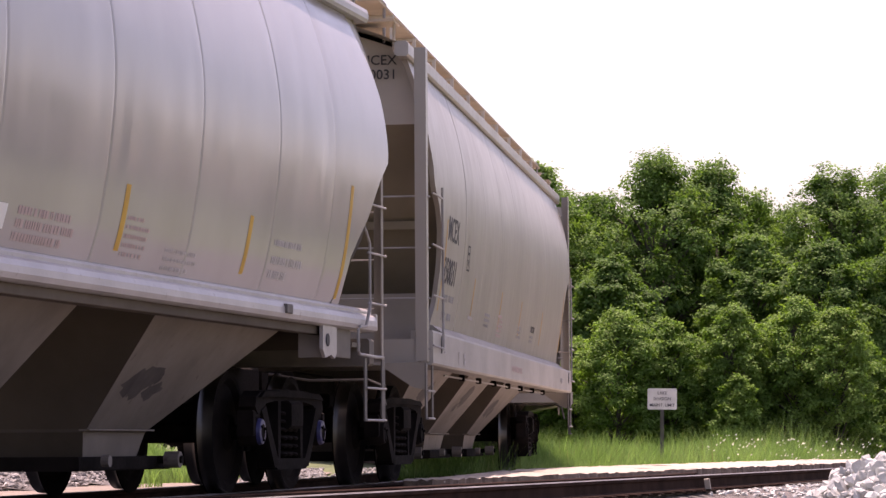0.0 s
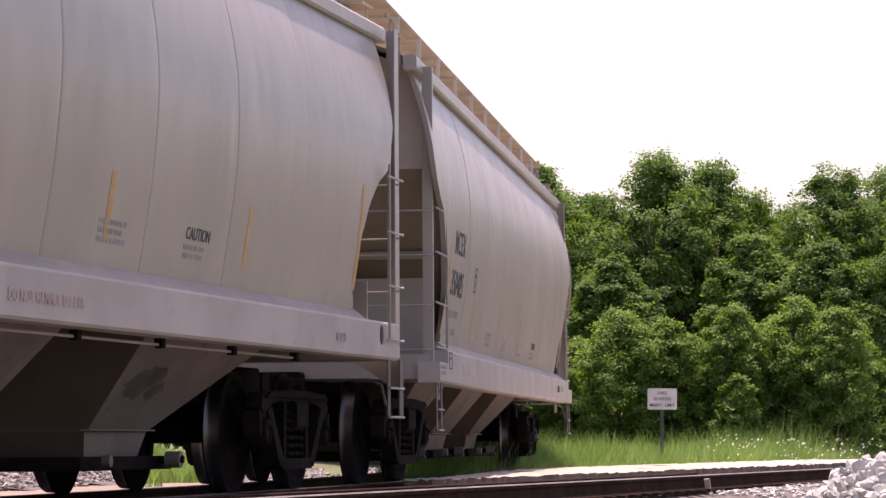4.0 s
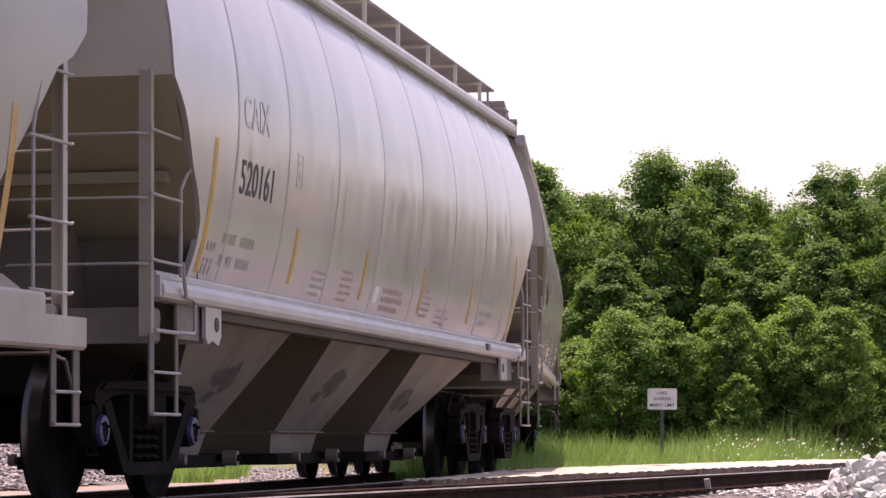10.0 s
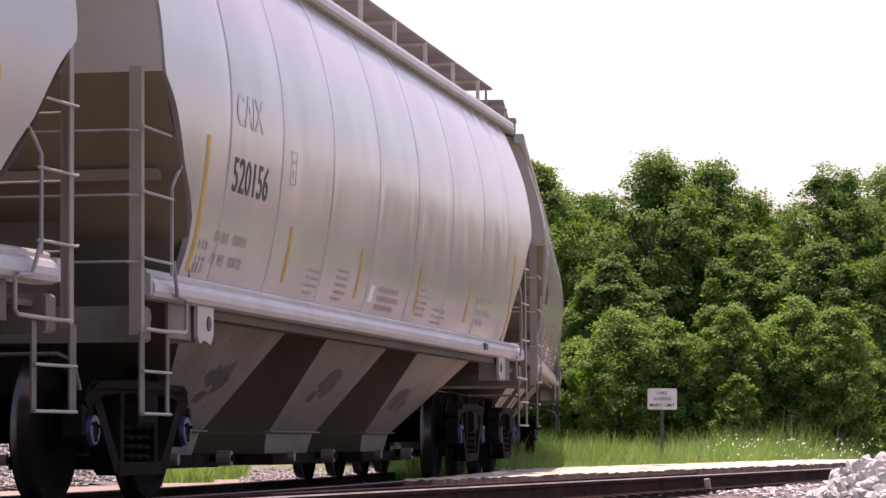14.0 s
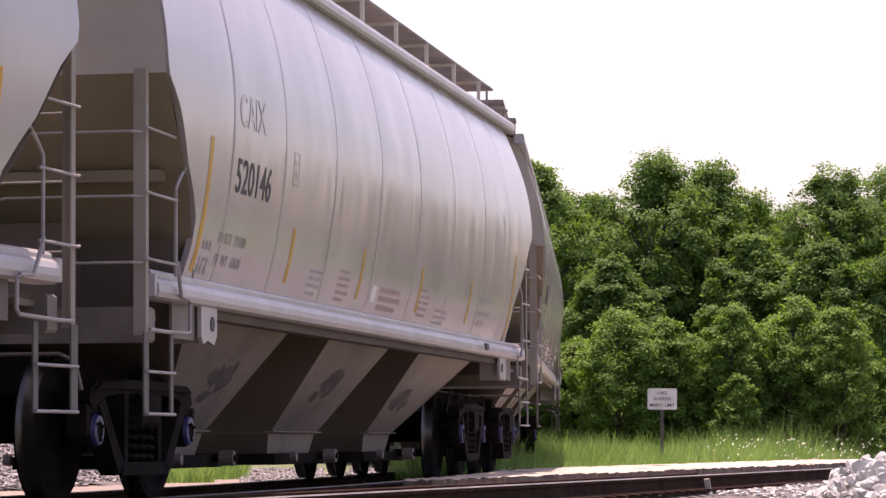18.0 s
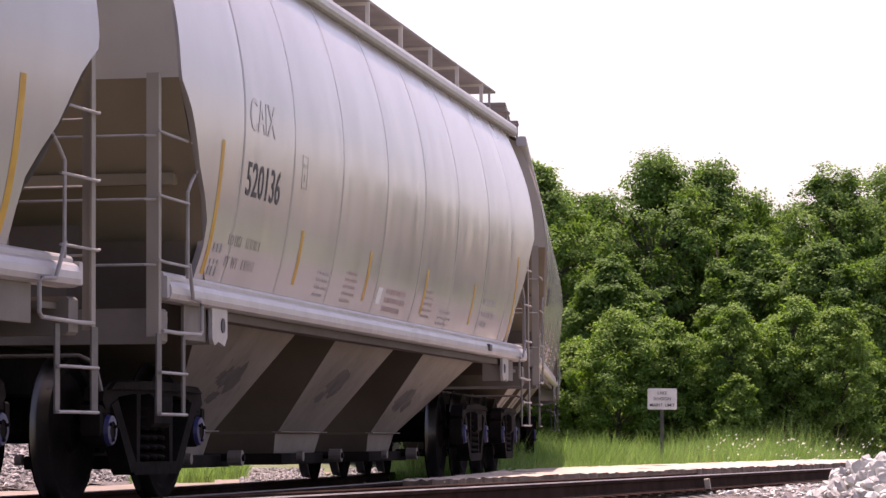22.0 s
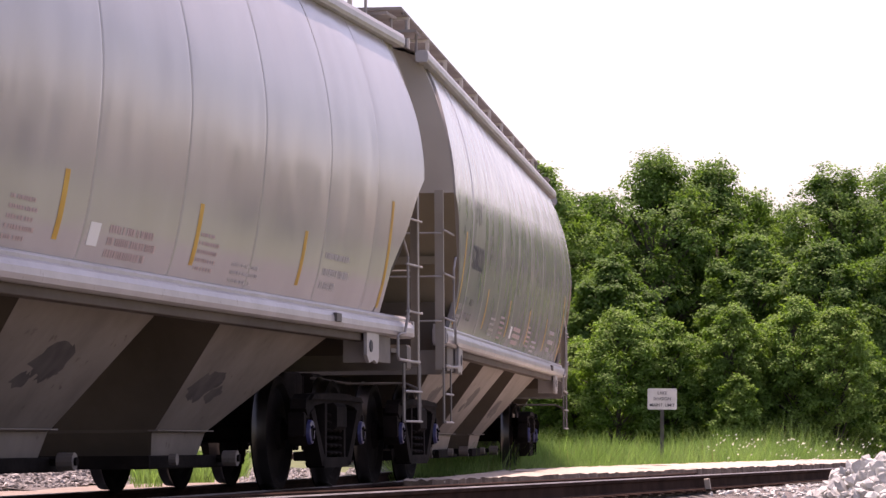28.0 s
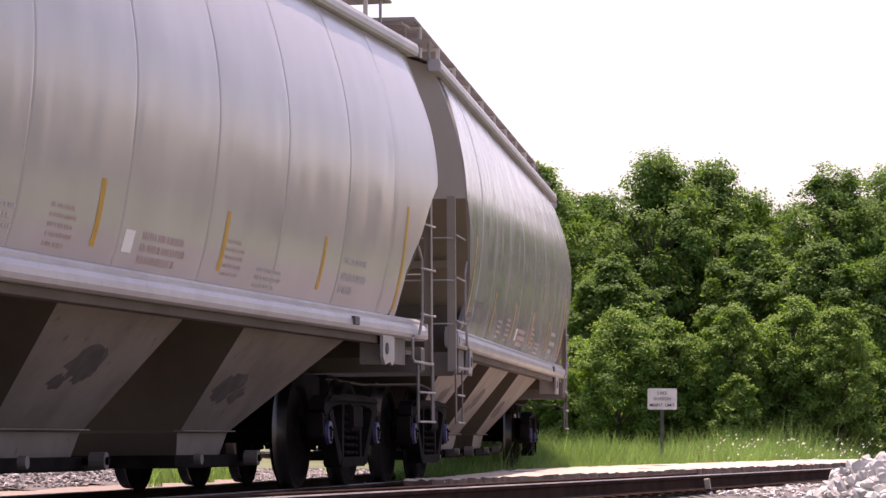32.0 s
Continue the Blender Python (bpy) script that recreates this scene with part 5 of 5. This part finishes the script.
# ---- the sign by the line ----
sign = thing("line_sign", "white division limit sign on a dark steel post in the grass", "sign", at=pose(4.247, 57.5, -0.27, 0, 0.3, 0))
p = Shape()
p.box(-0.035, 0.035, -0.03, 0.0, -0.15, 1.62, 0, 0.006)
part("post", p, POST, sign)
b = Shape()
b.prism([(-0.285, 1.27), (-0.265, 1.25), (0.265, 1.25), (0.285, 1.27), (0.285, 1.64), (0.265, 1.66), (-0.265, 1.66), (-0.285, 1.64)], -0.034, -0.030, "y")
board = part("sign_board", b, SIGNWHITE, sign)
for words, z in (("LAKE", 1.545), ("DIVISION", 1.43), ("MAINT. LIMIT", 1.31)):
    write(words, 0.082, BLACK, board, pose(0, -0.036, z, 90, 0, 0), "CENTER")


# ---- plants ----
def leaf_cloud(centres, facing, per, spread, size, rnd):
    """Leaves as small folded blades round many twig ends; each lies roughly across its twig's facing."""
    cs = np.array(centres)
    n = len(cs) * per
    g = np.random.RandomState(rnd.randint(0, 99999))
    pos = np.repeat(cs, per, 0) + g.normal(0, 1, (n, 3)) * spread * np.array([1, 1, 0.62])
    nn = np.repeat(np.array(facing), per, 0) + g.normal(0, 0.42, (n, 3))
    nn /= np.linalg.norm(nn, axis=1)[:, None]
    d = g.normal(0, 1, (n, 3))
    d[:, 2] -= 0.5
    d -= nn * (d * nn).sum(1)[:, None]
    d /= np.linalg.norm(d, axis=1)[:, None]
    s = np.cross(nn, d)
    L = (size * g.uniform(0.65, 1.35, n))[:, None]
    W = L * 0.34
    v = np.stack([pos, pos + d * L * 0.5 + s * W - nn * W * 0.3, pos + d * L, pos + d * L * 0.5 - s * W - nn * W * 0.3], 1).reshape(-1, 3)
    i = np.arange(n)[:, None] * 4
    f = np.concatenate([i + np.array([0, 1, 2]), i + np.array([0, 2, 3])], 0)
    return v, f


def raw_mesh(name, v, f, mat):
    me = bpy.data.meshes.new(name)
    me.vertices.add(len(v))
    me.vertices.foreach_set("co", np.asarray(v, dtype=np.float32).ravel())
    k = f.shape[1]
    me.loops.add(f.size)
    me.loops.foreach_set("vertex_index", f.astype(np.int32).ravel())
    me.polygons.add(len(f))
    me.polygons.foreach_set("loop_start", np.arange(0, f.size, k, dtype=np.int32))
    me.polygons.foreach_set("loop_total", np.full(len(f), k, dtype=np.int32))
    me.materials.append(mat)
    me.update(calc_edges=True)
    me.validate()
    return me


def tree(name, label, x, y, z, h, r, seed, mat, leaf=0.098, lobes=92, per=48, base=0.06, category="tree", twigs=14, spread=0.036):
    """Tapered trunk, limbs to each lobe of the crown, leaves in clumps over each lobe with gaps between."""
    rnd = random.Random(seed)
    t = thing(name, label, category, at=pose(x, y, z))
    sh = Shape()
    top = h * 0.72
    lean = rnd.uniform(-0.25, 0.25)
    tr = [(lean * (k / 6) ** 2, 0.1 * math.sin(k + seed), top * k / 6) for k in range(7)]
    sh.tube([(0, 0, -0.15)] + tr, [0.022 * h] + [0.02 * h * (1 - 0.85 * k / 6) for k in range(7)], 8)
    cents = []
    for k in range(lobes):
        f = (k + 0.5) / lobes
        hz = base + (1 - base) * f
        env = math.sin(math.pi * min(1.0, 0.16 + 0.80 * f)) ** 0.6
        a = k * 2.399 + rnd.uniform(-0.4, 0.4)
        q = r * env * math.sqrt(rnd.uniform(0.25, 1.0)) * (0.9 if f < 0.9 else 0.45)
        c = Vector((q * math.cos(a), q * math.sin(a), h * hz * 0.94))
        cents.append((c, r * rnd.uniform(0.17, 0.31) * (1.0 if f < 0.85 else 0.8)))
        i = min(6, int(max(0.0, (c.z / h - 0.12)) / 0.72 * 6))
        s = Vector(tr[i])
        m = s.lerp(c, 0.55) + Vector((0, 0, 0.03 * h))
        sh.tube([s, m, c], [0.008 * h, 0.005 * h, 0.002 * h], 5)
    part("trunk", sh, BARK, t)
    tips, facing = [], []
    for c, q in cents:
        for i in range(twigs):
            d = Vector((rnd.gauss(0, 1), rnd.gauss(0, 1), rnd.gauss(0.25, 0.8))).normalized()
            k = q * rnd.uniform(0.55, 1.12)
            tips.append((c.x + d.x * k, c.y + d.y * k, max(0.05 * h, c.z + d.z * k * 0.8)))
            facing.append((d.x * 0.75, d.y * 0.75, d.z * 0.75 + 0.75))
    v, f = leaf_cloud(tips, facing, per, spread * r + 0.03, leaf, rnd)
    part("crown", raw_mesh("crown", v, f, mat), None, t)
    return t


rndt = random.Random(77)
TREES = [(2.5, 83, 8.7, 2.5), (4.4, 88, 8.2, 2.4), (6.3, 86, 9.2, 2.7), (8.0, 87, 9.1, 2.5), (9.7, 91, 8.2, 2.4), (11.3, 86, 8.75, 2.7), (13.4, 87, 8.9, 3.0), (16.0, 90, 8.8, 3.0), (0.2, 90, 8.0, 2.7), (10.4, 80.5, 6.2, 1.9), (12.9, 81, 6.7, 2.1), (4.6, 80.5, 5.7, 1.7), (8.6, 82, 6.5, 1.7)]
WOOD = []
for i, (x, y, h, r) in enumerate(TREES):
    WOOD.append(tree("broadleaf_tree", "tall dark green broadleaf tree at the meadow edge", x, y, -0.27, h, r, 100 + i, LEAF))
for i in range(9):
    copy_thing(WOOD[(i * 4 + 3) % len(WOOD)], pose(1.0 + 2.1 * i + rndt.uniform(-0.4, 0.4), 95 + rndt.uniform(-2, 3), -0.27, 0, 0, rndt.uniform(0, 360)))
for i in range(9):
    copy_thing(WOOD[(i * 2 + 1) % len(WOOD)], pose(2.2 + 2.0 * i + rndt.uniform(-0.4, 0.4), 101 + rndt.uniform(-2, 3), -0.27, 0, 0, rndt.uniform(0, 360)))
for i in range(6):
    a = radians(14.5 + i * 6.5)
    q = 88 + rndt.uniform(-5, 8)
    copy_thing(WOOD[i % len(WOOD)], pose(q * math.sin(a), q * math.cos(a), -0.27, 0, 0, rndt.uniform(0, 360)))
SHRUBS = [(3.35, 75.5, 3.3, 1.0), (4.4, 74, 4.0, 1.3), (5.6, 74.5, 3.8, 1.05), (7.3, 74, 4.15, 0.98), (7.25, 73, 2.3, 0.6), (8.95, 74.5, 4.35, 1.3), (9.85, 74, 4.1, 1.1), (11.3, 75, 1.9, 0.9), (6.35, 75.4, 3.3, 0.9), (8.15, 75.2, 3.7, 0.9), (2.3, 76, 3.0, 1.0), (10.75, 75.6, 3.2, 0.9)]
for i, (x, y, h, r) in enumerate(SHRUBS):
    tree("shrub", "bright green leafy shrub in front of the trees", x, y, -0.27, h, r, 300 + i, LEAF_B, leaf=0.075, lobes=54, per=46, base=0.04, category="shrub", twigs=14, spread=0.05)


def blades(name, count, area, hmin, hmax, mat, label, seed, width=0.012, lean=0.35, base=ground_height, rise=0.45):
    """Grass as bent three-piece blades; area(rnd) gives x, y."""
    g = np.random.RandomState(seed)
    xy = area(g, count)
    n = len(xy)
    z0 = np.array([base(a, b) for a, b in xy])
    patch = np.array([noise.noise(Vector((p * 0.9, q * 0.5, seed))) for p, q in xy])
    h = g.uniform(hmin, hmax, n) * (1.0 + 0.5 * patch) * (1.0 + rise * np.clip((xy[:, 0] / xy[:, 1] - 0.075) / 0.04, 0, 1))
    a = g.uniform(0, 6.283, n)
    ln = g.uniform(0.1, 1.0, n) * lean * h
    w = width * g.uniform(0.7, 1.4, n)
    b = g.uniform(0, 6.283, n)
    dx, dy = np.cos(a) * ln, np.sin(a) * ln
    sx, sy = np.cos(b) * w, np.sin(b) * w
    P = lambda fx, fz, k: np.stack([xy[:, 0] + dx * fx + sx * k, xy[:, 1] + dy * fx + sy * k, z0 - 0.02 + h * fz], 1)
    v = np.stack([P(0, 0, -1), P(0, 0, 1), P(0.35, 0.55, 0.8), P(0.35, 0.55, -0.8), P(1, 1, 0)], 1).reshape(-1, 3)
    i = np.arange(n)[:, None] * 5
    f = np.concatenate([i + np.array([0, 1, 2]), i + np.array([0, 2, 3]), i + np.array([3, 2, 4])], 0)
    return tagged(new(name, raw_mesh(name, v, f, mat)), label, "grass", "", "stuff")


def meadow(g, n):
    y = 41 + 36 * g.uniform(0, 1, n) ** 1.1
    x = (y - 41) * 0.02 + g.uniform(-0.1, 1, n) * 0.16 * y
    keep = x < ST_X + (y - ST_Y) * math.tan(ST_H) - 4.4 / math.cos(ST_H)
    return np.stack([x, y], 1)[keep]


blades("grass", 270000, meadow, 0.16, 0.55, GRASS, "tall bright green meadow grass", 3, 0.0055, 0.9)
blades("tall_grass", 26000, meadow, 0.4, 0.85, GRASS, "taller green weeds in the meadow", 4, 0.006, 0.8)
blades("seed_grass", 900, meadow, 0.45, 0.75, STRAW, "pale dry seed stalks among the grass", 5, 0.008, 0.2)


def back_strip(g, n):
    y = g.uniform(34, 60, n)
    u = g.uniform(-0.105, 0.01, n)
    x = u * y
    keep = ((u > -0.100 + 0.006 * np.sin(y * 2)) & (u < -0.066)) | (u > -0.052)
    keep &= np.array([track_offset(p, q) < (-3.7 + 0.5 * math.sin(q * 1.7) if p / q < -0.06 else -4.3) for p, q in zip(x, y)])
    return np.stack([x, y], 1)[keep]


blades("verge_grass", 60000, back_strip, 0.14, 0.42, GRASS, "bright grass verge behind the track", 6, 0.007, 0.8, bank_height)

fl = Shape()
rf = random.Random(8)
for k in range(130):
    y = rf.uniform(50, 66)
    px = rf.choice((0.095, 0.1, 0.104, 0.118, 0.12, 0.138, 0.14)) + rf.gauss(0, 0.006)
    x, z = px * y, ground_height(px * y, y) + rf.uniform(0.5, 0.95)
    s = rf.uniform(0.011, 0.024)
    a = rf.uniform(0, 6)
    fl.add([(x, y, z)] + [(x + s * math.cos(a + q), y + s * 0.5 * math.sin(a + q), z + s * math.sin(a + q * 1.3)) for q in (0, 1.26, 2.51, 3.77, 5.03)],
           [(0, 1, 2), (0, 2, 3), (0, 3, 4), (0, 4, 5), (0, 5, 1)])
tagged(new("wild_flowers", fl.mesh("wild_flowers", PETAL)), "small white wild flowers in the meadow", "flowers", "", "stuff")


# ---- movement ----
def car_place(k, t):
    """How far along the track the middle of car k stands at t seconds."""
    L, M = 17.9032, 18.9447
    off = {0: -L - (L + M) - M - 0.26, 1: -L - (L + M) / 2 - M, 2: -L - (L + M) / 2}.get(k, (k - 4) * L)
    slack = {3: -0.14, 4: -0.10, 7: 0.06, 8: 0.02}.get(k, 0.0)
    return -10.6526 + off + slack - (rolled(t) - rolled(16.0))


# the train's speed in metres a second at these times; it slows a little
SPEEDS = [(0, 4.6701), (3, 4.6688), (6, 4.5734), (10, 4.5270), (14, 4.5424), (18, 4.4155), (22, 4.4033), (26, 4.3884), (29, 4.2943), (32, 4.2784)]


def rolled(t):
    d = 0.0
    for (t0, v0), (t1, v1) in zip(SPEEDS, SPEEDS[1:]):
        if t <= t0:
            break
        q = min(t, t1) - t0
        d += v0 * q + (v1 - v0) / (t1 - t0) * q * q / 2
    return d


def car_pose(s):
    a, b = track_at(s - 6.96), track_at(s + 6.96)
    d = Vector((b[0] - a[0], b[1] - a[1], 0)).normalized()
    m = Matrix(((d.x, -d.y, 0, (a[0] + b[0]) / 2), (d.y, d.x, 0, (a[1] + b[1]) / 2), (0, 0, 1, 0), (0, 0, 0, 1)))
    return m @ pose(0, 0, 0, -CANT, 0, 0)


def motions():
    step = 0.5
    times = [i * step for i in range(65)]
    for k, car in enumerate(CARS):
        walk(car, [(t, car_pose(car_place(k, t))) for t in times])
        for tr in car.children:
            if not tr.name.startswith("truck"):
                continue
            u = tr.location.x
            rows = []
            for t in times[::2]:
                s = car_place(k, t)
                a, b = track_at(s - 6.96), track_at(s + 6.96)
                chord = math.atan2(b[0] - a[0], b[1] - a[1])
                rows.append((t, pose(u, 0, 0, 0, 0, math.degrees(chord - track_at(s + u)[2]))))
            walk(tr, rows)
            seen = [t for t in np.arange(0, 32.01, 0.1) if -30 < car_place(k, t) < 36]
            if not seen:
                continue
            t0, t1 = float(seen[0]), float(seen[-1])
            n = max(1, math.ceil((car_place(k, t0) - car_place(k, t1)) / 0.496 / radians(75)))
            ts = [t0 + (t1 - t0) * i / n for i in range(n + 1)]
            for ws in tr.children:
                if ws.name.startswith("wheelset"):
                    x = ws.location.x
                    rows = [(t, pose(x, 0, 0.457, 0, -math.degrees((car_place(k, t0) - car_place(k, t)) / 0.496), 0)) for t in ts]
                    if t0 > 0.05:
                        rows.insert(0, (0.0, rows[0][1]))
                    if t1 < 31.95:
                        rows.append((32.0, rows[-1][1]))
                    walk(ws, rows)


motions()
